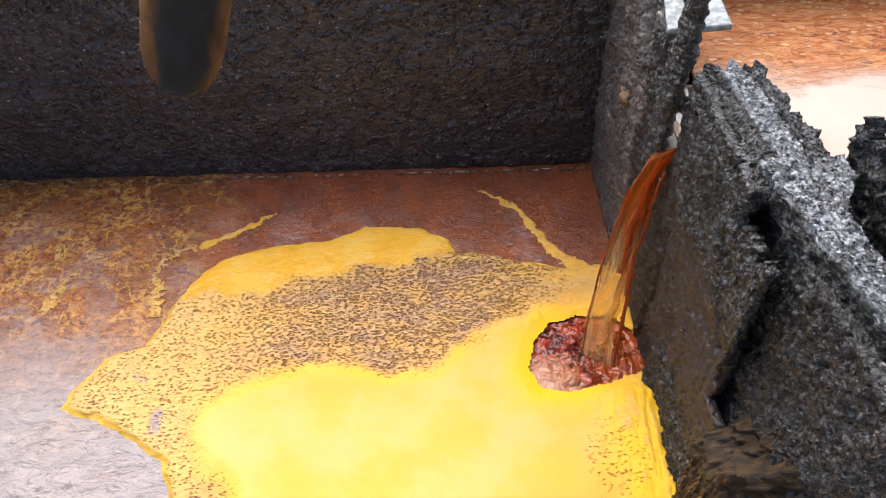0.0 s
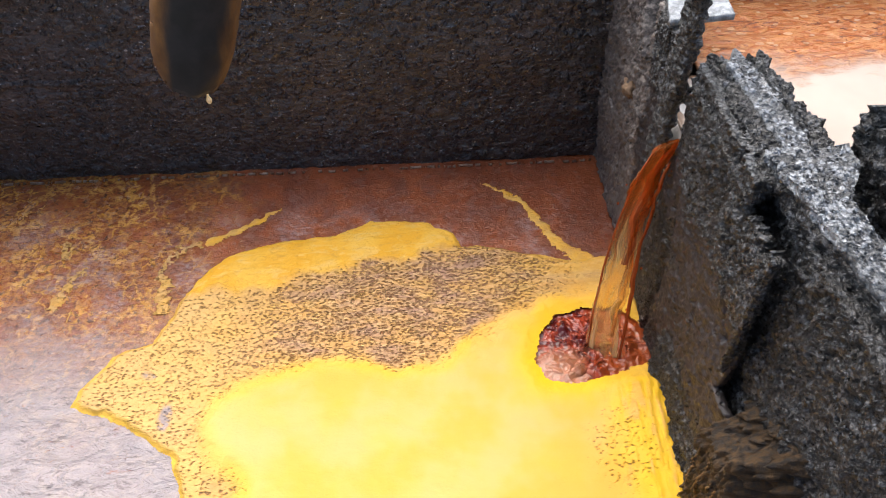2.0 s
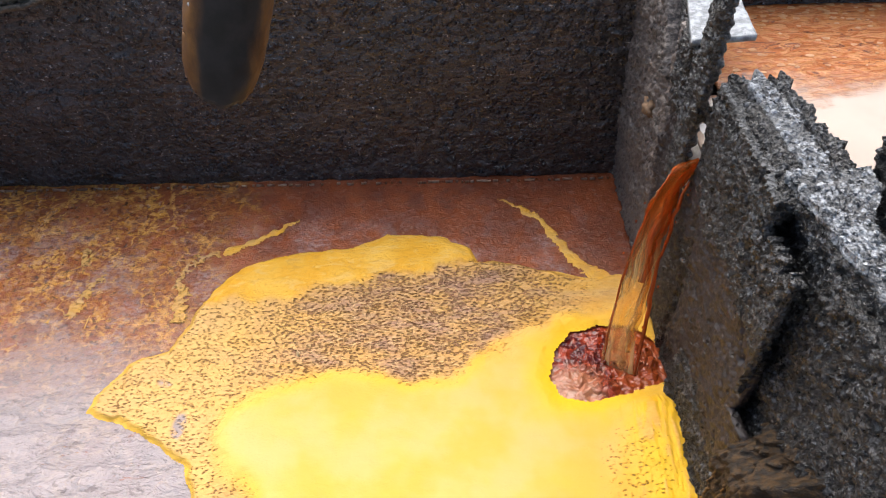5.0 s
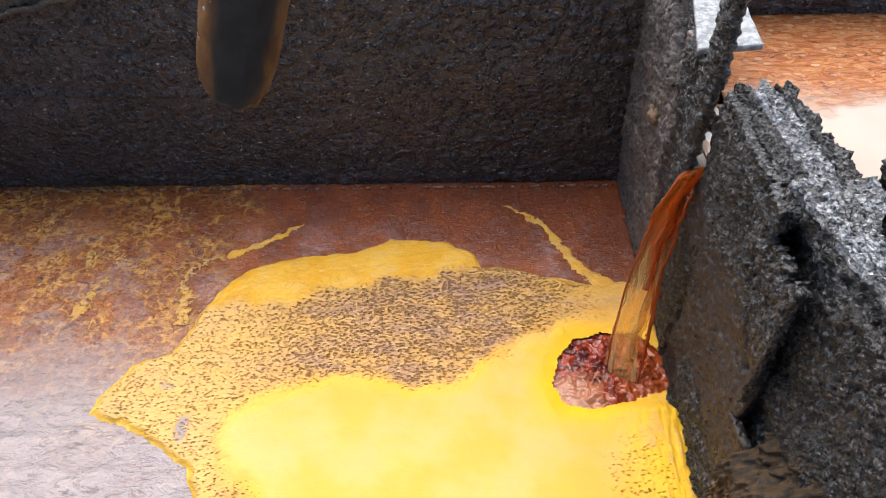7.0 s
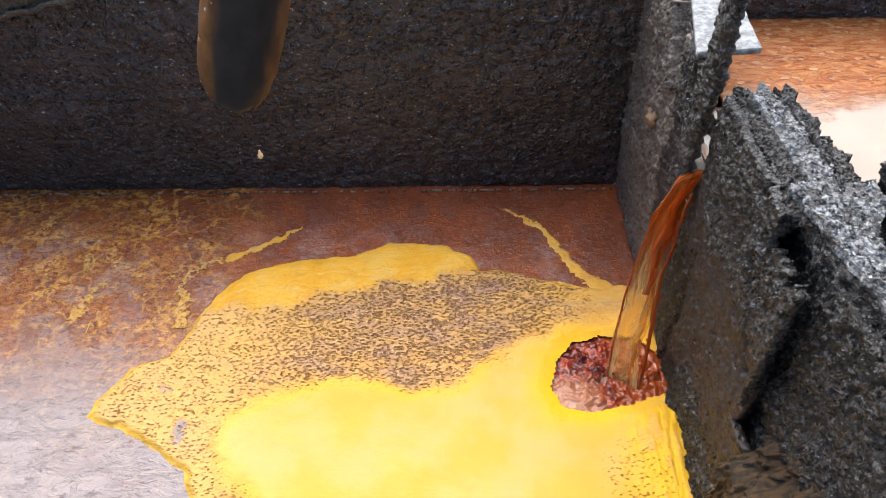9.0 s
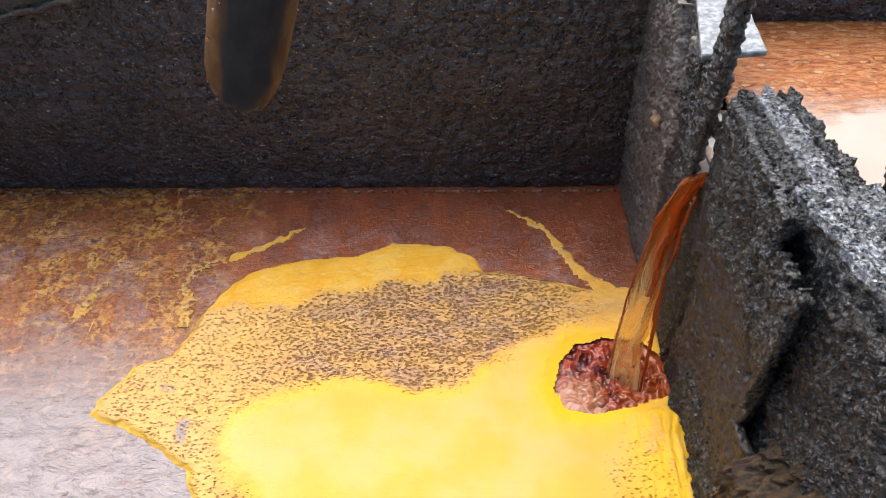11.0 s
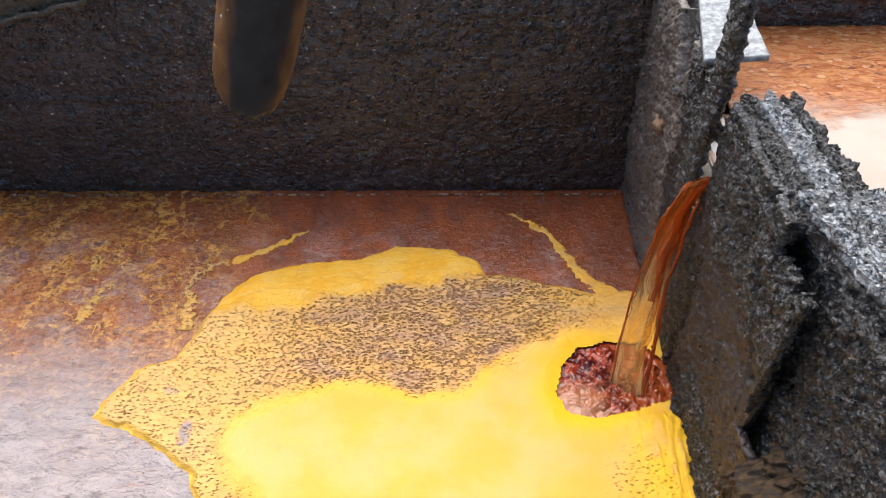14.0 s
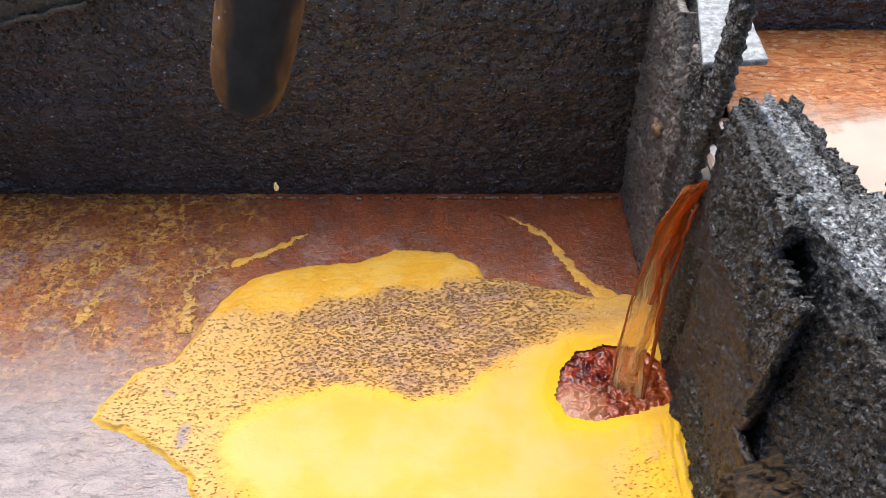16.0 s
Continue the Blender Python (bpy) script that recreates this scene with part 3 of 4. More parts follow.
def build_flanges():
    far = thing("rim_angle", "pale grey steel angle iron along the partition rim, cut off square", "steel angle")

    def top(u, v):
        y = -0.01 - 0.230 * v
        x0, x1 = 0.014 + 0.18 * (y + 0.136), 0.061 + 0.06 * (y + 0.168)
        p = Vector((x0 + (x1 - x0) * u, y, 0.358))
        p.z += 0.0012 * fbm(p, 60) + 0.004 * u * v
        return p
    slab("top_leg", top, 30, 90, (0, 0, -0.006), PLATE, parent=far)

    def leg(u, v):
        p = Vector((0.037 - 0.0414 * v, -0.01 - 0.230 * v, 0.351 - 0.03 * u))
        p.x += 0.002 * fbm(p, 70) - 0.003 * lumps(p, 110)
        return p
    slab("side_leg", leg, 20, 130, (0.006, 0, 0), CRUST, parent=far)

    near = thing("rim_angle", "grey dusty angle iron rim with a ragged rusted outer edge", "steel angle")

    def band(u, v):
        y = -0.312 - 0.165 * v
        p = Vector((0.017 + 0.014 * v + 0.030 * u, y, RIM + 0.002))
        p.z += 0.003 * grit(p, 150) + 0.0035 * grit(p, 300) + 0.003 * fbm(p, 50) - 0.004 * u
        p.x += 0.002 * fbm(p, 140, 2)
        return p

    slab("top_leg", band, 90, 180, (0, 0, -0.008), DUST, lambda u, v: v > 0.05 + 0.05 * math.sin(u * 9), near)

    def crumble(u, v):
        y = -0.312 - 0.165 * v
        p = Vector((0.042 + 0.015 * v + (0.026 + 0.006 * v) * u, y, RIM + 0.001 - 0.010 * u))
        p.z += 0.005 * grit(p, 110) + 0.004 * grit(p, 260) + 0.004 * fbm(p, 45)
        p.x += 0.003 * fbm(p, 110, 2)
        return p

    def ragged(u, v):
        n = fbm((v * 2.2, 7.0, 0), 5, 4)
        return u < 0.62 + 0.40 * n and v > 0.05 + 0.05 * math.sin(u * 9)
    slab("crust_edge", crumble, 80, 180, (0, 0, -0.012), CRUST, ragged, near, "ragged black crust along the outer edge")

    def shoulder(u, v):
        y = -0.312 - 0.17 * v
        p = Vector((-0.002 + (0.022 + 0.014 * v) * u, y, 0.344 + 0.021 * math.sin(u * 1.57)))
        n = 0.004 * grit(p, 130) + 0.004 * grit(p, 280) + 0.003 * fbm(p, 40)
        return p + Vector((-0.6, 0, 0.8)) * n
    slab("shoulder", shoulder, 44, 150, (0.006, 0, -0.012), CRUST, lambda u, v: v > 0.04 + 0.05 * math.sin(u * 7), near)

    def outer(u, v):
        y = -0.318 - 0.155 * v
        p = Vector((0.044 + 0.016 * v, y, 0.356 - 0.05 * u))
        p.x += 0.004 * fbm(p, 60) + 0.004 * lumps(p, 90)
        return p
    slab("side_leg", outer, 20, 60, (0.006, 0, 0), CRUST, parent=near)

    tip = thing("rim_angle", "overlapping dusty angle iron end on the partition rim", "steel angle")

    def lip(u, v):
        y = -0.458 - 0.33 * v
        p = Vector((0.012 + 0.065 * v + (0.062 - 0.034 * ease(np.float64(v), 0.02, 0.22)) * u, y, 0.371 - 0.004 * v))
        p.z += 0.003 * grit(p, 150) + 0.0035 * grit(p, 300) + 0.003 * fbm(p, 45)
        p.x += 0.003 * fbm((y, 2, u), 80, 2)
        return p
    slab("top_leg", lip, 60, 260, (0, 0, -0.008), DUST, parent=tip)

    def lip_side(u, v):
        y = -0.462 - 0.33 * v
        p = Vector((0.014 + 0.062 * v, y, 0.364 - (0.020 - 0.004 * v) * u - 0.010 * u * fbm((y, 5, 0), 30, 2)))
        p.x += 0.003 * fbm(p, 80) - 0.005 * lumps(p, 100)
        return p
    slab("side_leg", lip_side, 26, 160, (0.006, 0, 0), CRUST, parent=tip)

    spur = thing("crust_spur", "ragged black spur of crusted steel standing on the rim", "rusted steel")

    def fin(u, v):
        y = -0.437 - 0.21 * u
        p = Vector((0.088 + 0.02 * u, y, 0.29 + v * 0.125))
        p.x += 0.006 * fbm(p, 60) + 0.006 * lumps(p, 90)
        p.y += 0.004 * fbm(p + Vector((2, 0, 0)), 60)
        return p

    def torn(u, v):
        return v < 0.52 + 0.34 * math.sin(min(1.0, u * 10) * 1.5) + 0.17 * fbm((u * 2, 1, 4), 7, 3)
    slab("fin", fin, 90, 80, (0.012, 0, 0), CRUST, torn, spur)


def build_post():
    post = thing("crusted_post", "upright flat bar coated in scaly black crust beside the gap", "post")

    def place(a, v):
        z = 0.186 + v * 0.56
        w = 0.5 + 0.5 * ease(np.float64(z), 0.186, 0.25)
        c, k = math.cos(a), math.sin(a)
        side = Vector((0.005 * math.copysign(abs(c) ** 0.6, c), 0.0165 * w * math.copysign(abs(k) ** 0.6, k), 0))
        p = Vector((-0.006, -0.279 - 0.14 * (min(z, 0.40) - 0.24), z)) + side
        q = Vector((p.x, p.y + 0.6 * p.z, p.z - 0.5 * p.y))
        return p + Vector((c, k, 0)) * (0.0045 * lumps(q, 100) + 0.002 * grit(p, 260) + 0.002 * fbm(p, 50))
    tube_of("bar", place, 110, 420, CRUST, post)

    bm = bmesh.new()
    bmesh.ops.create_icosphere(bm, subdivisions=4, radius=1)
    for v in bm.verts:
        d = 1 + 0.5 * fbm(v.co, 1.4, 3)
        v.co = Vector((v.co.x * 0.010 * d, v.co.y * 0.016 * d, v.co.z * 0.011 * d)) + Vector((0.002, -0.138, 0.208))
    part("crust_lump", bm, RUST, bpy.data.objects["wall_east"], "pale broken lump of crust")


def build_sludge():
    ob = thing("sludge_clump", "olive-brown sludge clinging to the wall foot", "sludge")

    def place(u, v):
        y, z = -0.535 - 0.125 * u, -0.03 + 0.29 * v
        p = Vector((0.0, y, z))
        torn = 0.010 * fbm((y, z, 2), 50, 3)
        high = 0.197 + 0.50 * (-0.55 - y) + 2.0 * torn
        mass = ease(np.float64(high - z), 0.0, 0.06) * ease(np.float64(-0.548 - 0.12 * (0.2 - z) + torn - y), 0.0, 0.012) * ease(np.float64(y + 0.648 + torn), 0.0, 0.03)
        p.x = 0.050 - 0.060 * mass ** 0.6
        p.x -= mass * (0.008 * grit((y * 1.4, z * 0.5, 0), 90) + 0.007 * grit((y * 1.4, z * 0.7, 3), 200) + 0.004 * fbm((y, z * 0.5, 2), 50))
        return p
    slab("growth", place, 130, 220, (0.004, 0, 0), SLUDGE, parent=ob)

    def strand(k, y, top, drop, r):
        def run(a, v):
            z = top - drop * v
            c = place((-0.535 - y) / 0.125, (z + 0.03) / 0.29)
            w = r * (1 - 0.6 * v) * (1 + 0.4 * noise.noise(Vector((k, v * 9, 0))))
            return c + Vector((w * math.cos(a) - 0.001, w * math.sin(a) + 0.003 * noise.noise(Vector((k, 3, v * 4))), 0))
        tube_of("strand", run, 8, 40, STRAND, ob, "golden-brown strand of dried sludge")
    rng = random.Random(12)
    for k in range(14):
        y = rng.uniform(-0.615, -0.556)
        strand(k, y, 0.135 + 0.38 * (-0.55 - y) - rng.uniform(0.0, 0.05), rng.uniform(0.04, 0.08), rng.uniform(0.0006, 0.0012))


# ---- the liquids ----
def build_liquid():
    def low(u, v):
        p = Vector((-1.3 + 1.305 * u, -1.1 + 1.1 * v, 0))
        p.z = 0.0006 * fbm(p, 30, 2)
        return p
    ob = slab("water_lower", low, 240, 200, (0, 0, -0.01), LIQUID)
    tagged(ob, "dark red-brown oily liquor with a wrinkled skin and yellow scum veins", "liquid", kind="structure")

    def high(u, v):
        p = Vector((-0.002 + 1.0 * u, -1.1 + 1.1 * v, POOL_2))
        p.z += 0.0004 * fbm(p, 25, 2)
        return p

    def clear(u, v):
        x, y = -0.002 + 1.0 * u, -1.1 + 1.1 * v
        return x > (0.010 if -0.335 < y < -0.262 else 0.055 if y > -0.20 else 0.012 if y > -0.40 else 0.064 if y > -0.60 else 0.095)
    ob = slab("water_upper", high, 300, 150, (0, 0, -0.004), LIQUID_2, clear)
    tagged(ob, "milky orange-brown liquor in the higher tank", "liquid", kind="structure")


OUTER = [(0.006, -0.216), (-0.073, -0.214), (-0.131, -0.195), (-0.171, -0.186), (-0.204, -0.183), (-0.215, -0.158), (-0.250, -0.134), (-0.290, -0.133), (-0.330, -0.125), (-0.373, -0.150), (-0.449, -0.157), (-0.500, -0.176), (-0.540, -0.202), (-0.561, -0.242), (-0.570, -0.285), (-0.586, -0.321), (-0.631, -0.342), (-0.655, -0.383), (-0.662, -0.412), (-0.625, -0.421), (-0.572, -0.454), (-0.539, -0.475), (-0.518, -0.515), (-0.49, -0.75), (0.006, -0.75)]
CREAM = [(0.01, -0.270), (-0.048, -0.276), (-0.096, -0.279), (-0.153, -0.299), (-0.197, -0.340), (-0.238, -0.374), (-0.290, -0.375), (-0.357, -0.359), (-0.409, -0.367), (-0.458, -0.388), (-0.498, -0.412), (-0.508, -0.447), (-0.496, -0.475), (-0.460, -0.52), (-0.44, -0.75), (0.01, -0.75)]
TONGUE_LOW = [(0.1, -0.2), (-0.205, -0.190), (-0.265, -0.203), (-0.324, -0.208), (-0.397, -0.223), (-0.453, -0.243), (-0.523, -0.252), (-0.60, -0.25), (-0.7, 0.0), (0.1, 0.0)]
HOLE = [(-0.064, -0.306), (-0.100, -0.317), (-0.120, -0.347), (-0.127, -0.379), (-0.117, -0.407), (-0.079, -0.411), (-0.039, -0.400), (0.006, -0.383), (0.006, -0.339), (-0.022, -0.311)]


def largest(cell):
    """The largest connected patch of a grid of cells."""
    left, best = {tuple(c) for c in np.argwhere(cell).tolist()}, set()
    while left:
        todo, patch = [left.pop()], set()
        while todo:
            i, j = todo.pop()
            patch.add((i, j))
            for c in ((i + 1, j), (i - 1, j), (i, j + 1), (i, j - 1)):
                if c in left:
                    left.remove(c)
                    todo.append(c)
        best = max(best, patch, key=len)
    out = np.zeros(cell.shape, bool)
    for i, j in best:
        out[i, j] = True
    return out


def foam_sheet(name, x0, x1, y0, y1, step, shape, label, names):
    """A froth sheet on the liquor; shape(x, y) gives height, kind and looks; it ends where the height falls under zero."""
    xs, ys = np.arange(x0, x1, step), np.arange(y0, y1, step)
    gx, gy = np.meshgrid(xs, ys, indexing="ij")
    h, kind, looks = shape(gx, gy)
    nx, ny = gx.shape
    ok = h > -0.0006
    cell = ok[:-1, :-1] & ok[1:, :-1] & ok[1:, 1:] & ok[:-1, 1:]
    if len(names) == 1:
        cell = largest(cell)
    i, j = np.nonzero(cell)
    quads = np.stack([i * ny + j, (i + 1) * ny + j, (i + 1) * ny + j + 1, i * ny + j + 1], 1)
    used, inv = np.unique(quads, return_inverse=True)
    co = np.stack([gx.ravel(), gy.ravel(), h.ravel()], 1)[used]
    quads = inv.reshape(-1, 4)
    kinds = kind.ravel()[used][quads[:, 0]]
    raft = None if len(names) == 1 else thing(name, label, "foam")
    for k, piece in enumerate(names):
        mine = quads[kinds == k]
        some, local = np.unique(mine, return_inverse=True)
        ob = mesh_of(piece, co[some], [tuple(q) for q in local.reshape(-1, 4).tolist()], FOAM, raft)
        for key, arr in looks.items():
            a = ob.data.attributes.new(key, "FLOAT", "POINT")
            a.data.foreach_set("value", arr.ravel()[used][some].astype(np.float32))
        if not raft:
            tagged(ob, label, "foam")


def field(fn, gx, gy):
    return np.array([fn(a, b) for a, b in zip(gx.ravel().tolist(), gy.ravel().tolist())]).reshape(gx.shape)


def build_foam():
    def raft(gx, gy):
        wx = field(lambda a, b: fbm((a, b, 0.3), 26, 3), gx, gy)
        wy = field(lambda a, b: fbm((a, b, 5.3), 26, 3), gx, gy)
        x, y = gx + 0.006 * wx, gy + 0.006 * wy
        d = edge_gap(OUTER, x, y)
        cream = edge_gap(CREAM, x, y)
        above = edge_gap(TONGUE_LOW, x, y)
        rag = field(lambda a, b: fbm((a, b, 2.3), 150, 3), gx, gy)
        hole = edge_gap(HOLE, gx + 0.003 * wx + 0.0022 * rag, gy + 0.003 * wy + 0.0022 * np.roll(rag, 37, 1))
        thick = ease(cream + 0.008 * wx, -0.016, 0.022)
        tongue = ease(above + 0.006 * wy, -0.008, 0.010)
        left = ease(-x, 0.36, 0.54)
        band = (1 - thick) * (1 - tongue)
        rim = 0.8 * (1 - ease(d, 0.002, 0.009))
        tan = np.clip(band * (1 - 0.40 * left) * (1 - 0.6 * rim) * (0.45 + 0.55 * ease(-x, 0.05, 0.20)) * (0.95 + 0.25 * wx), 0, 1)
        some = field(lambda a, b: fbm((a, b, 9.0), 30, 3), gx, gy)
        pit = np.clip(band * (1 - 0.50 * left) * (1 - rim) * ease(-x, 0.02, 0.14) * (0.85 + 0.3 * some), 0, 1)
        fold = ease(x, -0.075, -0.03) * ease(-y, 0.40, 0.43)
        crease = field(lambda a, b: fbm((a * 1.5, b * 0.35, 3.0), 60, 3), gx, gy)
        h = 0.0035 * ease(d, 0, 0.006) + 0.010 * thick + 0.004 * tongue * ease(d, 0, 0.02) 
        h += 0.0012 * wx * thick + 0.016 * fold * ease(x, -0.08, 0.0) + 0.0012 * fold * crease
        h = h * (0.72 + 0.28 * ease(-hole, 0.0, 0.022))
        h = np.where(d < 0, -1, h)
        h = np.where(hole > -0.001, -1, h)
        skin = np.zeros(x.shape)
        for px, py, rx, ry in ((-0.546, -0.427, 0.008, 0.022), (-0.579, -0.374, 0.010, 0.006)):
            gone = np.hypot((x - px + 0.25 * (y - py)) / rx, (y - py) / ry) + 0.6 * some
            skin = np.maximum(skin, 0.85 * (1 - ease(gone, 0.55, 1.1)))
        h = h * (1 - 0.5 * skin)
        ring = 0.95 * np.exp(-(np.clip(-hole, 0, 1) / 0.030) ** 2) * (0.6 + 0.4 * ease(-x - 0.35 * (y + 0.36), 0.0, 0.10)) * thick
        ring = np.clip(np.maximum(ring, 0.75 * fold * (1 - ease(crease, 0.0, 0.45))) + 0.12 * wx, 0, 1) * ease(thick + fold, 0.2, 0.8)
        ring = np.maximum(ring, 0.55 * left * (1 - ease(d, 0.003, 0.009)))
        ring = np.maximum(ring, 0.35 * np.exp(-((cream - 0.012) / 0.012) ** 2) * (x < -0.2))
        pale = 0.40 * left * band
        thick = np.maximum(thick, pale)
        thick = thick * (1 - 0.8 * fold * ease(crease, -0.3, 0.3))
        pit = np.clip(pit + 0.36 * ease(-np.hypot((x + 0.05) / 0.045, (y + 0.50) / 0.06), -1.2, -0.4), 0, 1)
        tan = np.clip(tan + 0.3 * fold * ease(crease, -0.1, 0.5), 0, 1)
        return h, np.where(fold > 0.5, 3, np.where(cream > 0, 0, np.where(tongue > 0.5, 1, 2))), {"thick": thick, "pit": pit, "tan": tan, "ring": ring, "skin": skin}
    foam_sheet("foam_raft", -0.69, 0.008, -0.66, -0.11, 0.0014, raft, "thick yellow froth with open bubbles floating on brown liquor", ("cream", "smooth_froth", "bubble_sheet", "wall_fold"))

    def wisp(line, width, seed, lacy=0.0):
        def shape(gx, gy):
            wx = field(lambda a, b: fbm((a, b, seed), 55, 3), gx, gy)
            wy = field(lambda a, b: fbm((a, b, seed + 4), 55, 3), gx, gy)
            tear = field(lambda a, b: fbm((a * 0.7, b * 1.2, seed + 9), 170, 3), gx, gy)
            x, y = gx + 0.006 * wx + 0.0016 * tear, gy + 0.006 * wy
            best = np.full(gx.shape, 9.0)
            n = len(line) - 1
            for k in range(n):
                (x0, y0), (x1, y1) = line[k], line[k + 1]
                dx, dy = x1 - x0, y1 - y0
                f = np.clip(((x - x0) * dx + (y - y0) * dy) / (dx * dx + dy * dy), 0, 1)
                w = width[0] + (width[1] - width[0]) * (k + f) / n
                best = np.minimum(best, np.hypot(x - x0 - f * dx, y - y0 - f * dy) - w)
            best = best + lacy * 0.0035 * np.clip(tear + 0.15, -0.3, 1)
            h = 0.0016 * ease(-best, 0, 0.004)
            h = np.where(best > 0, -1, h)
            zero = np.zeros(gx.shape)
            return h, zero, {"thick": zero, "pit": zero + 0.25 * lacy, "tan": np.clip(0.25 + 0.35 * wx + 0.2 * lacy, 0, 1), "ring": zero, "skin": zero}
        xs, ys = [p[0] for p in line], [p[1] for p in line]
        foam_sheet("foam_wisp", min(xs) - 0.02, min(0.006, max(xs) + 0.02), min(ys) - 0.02, max(ys) + 0.02, 0.0016, shape, "thin ochre wisp of froth on the brown liquor", ("foam_wisp",))
    wisp([(-0.167, -0.061), (-0.150, -0.070), (-0.122, -0.096), (-0.107, -0.118), (-0.094, -0.150), (-0.078, -0.180), (-0.050, -0.212), (-0.022, -0.228)], (0.0022, 0.0130), 2.0, 0.25)
    wisp([(-0.200, -0.060), (-0.182, -0.058), (-0.165, -0.062)], (0.0006, 0.0012), 13.0, 0.6)
    wisp([(-0.094, -0.172), (-0.080, -0.196), (-0.060, -0.214)], (0.001, 0.004), 14.0, 0.3)
    wisp([(-0.450, -0.084), (-0.456, -0.096), (-0.480, -0.112), (-0.508, -0.136), (-0.546, -0.154)], (0.0020, 0.0080), 3.0, 0.35)
    wisp([(-0.575, -0.165), (-0.592, -0.185), (-0.598, -0.21), (-0.588, -0.24), (-0.585, -0.275)], (0.005, 0.013), 6.0, 2.0)
    wisp([(-0.560, -0.160), (-0.590, -0.165), (-0.625, -0.178)], (0.007, 0.003), 10.0, 1.8)
    wisp([(-0.790, -0.105), (-0.755, -0.130), (-0.740, -0.150), (-0.735, -0.175)], (0.005, 0.007), 7.0, 2.0)
    wisp([(-0.690, -0.165), (-0.703, -0.191), (-0.717, -0.225), (-0.725, -0.260)], (0.002, 0.010), 12.0, 2.0)
    wisp([(-0.703, -0.20), (-0.712, -0.23), (-0.700, -0.262), (-0.702, -0.295)], (0.001, 0.0025), 15.0, 0.9)
    wisp([(-0.725, -0.250), (-0.755, -0.275), (-0.80, -0.300)], (0.003, 0.0012), 8.0, 1.1)
    wisp([(-0.040, -0.205), (-0.030, -0.204), (-0.022, -0.212), (-0.012, -0.226)], (0.0015, 0.002), 11.0)
    rng = random.Random(21)
    for k in range(14):
        a = rng.uniform(0, 6.28)
        p = Vector((rng.uniform(-0.86, -0.58), rng.uniform(-0.30, -0.07)))
        line = [tuple(p)]
        for _ in range(4):
            a += rng.uniform(-0.9, 0.9)
            p = p + Vector((math.cos(a), math.sin(a))) * rng.uniform(0.010, 0.024)
            line.append((max(-0.88, p.x), min(-0.02, p.y)))
        wisp(line, (0.0008, rng.uniform(0.0015, 0.0032)), 20.0 + k, 1.2)
    wisp([(-0.66, -0.215), (-0.63, -0.228), (-0.60, -0.245)], (0.0008, 0.002), 9.0, 0.8)


def build_tide_line():
    def place(u, v):
        a = u * 2 * math.pi
        x = -1.0 + v * 0.995
        return Vector((x, -0.0165 - 0.002 * fbm((x, 0, 0), 40, 2) + 0.0018 * math.cos(a), 0.0012 + 0.0020 * math.sin(a) * (1 + fbm((x, 3, 0), 90, 2))))

    def broken(u, v):
        return fbm((v * 170, 1.7, 0.4), 1.0, 3) > 0.02 - 0.2 * fbm((v * 12, 0.7, 0.4), 1.0, 2)
    ob = slab("froth_line", place, 8, 900, (0, 0, 0), TIDE, broken)
    tagged(ob, "broken tan line of froth along the wall foot", "foam", kind="stuff")


# ---- what moves ----
def stream_line(s):
    """Where the jet runs, from the gap down to the pool."""
    return Vector((0.004 - 0.077 * s + 0.020 * s * s, -0.303 - 0.002 * s - 0.066 * s ** 2.2, 0.262 - 0.07 * s - 0.189 * s * s))


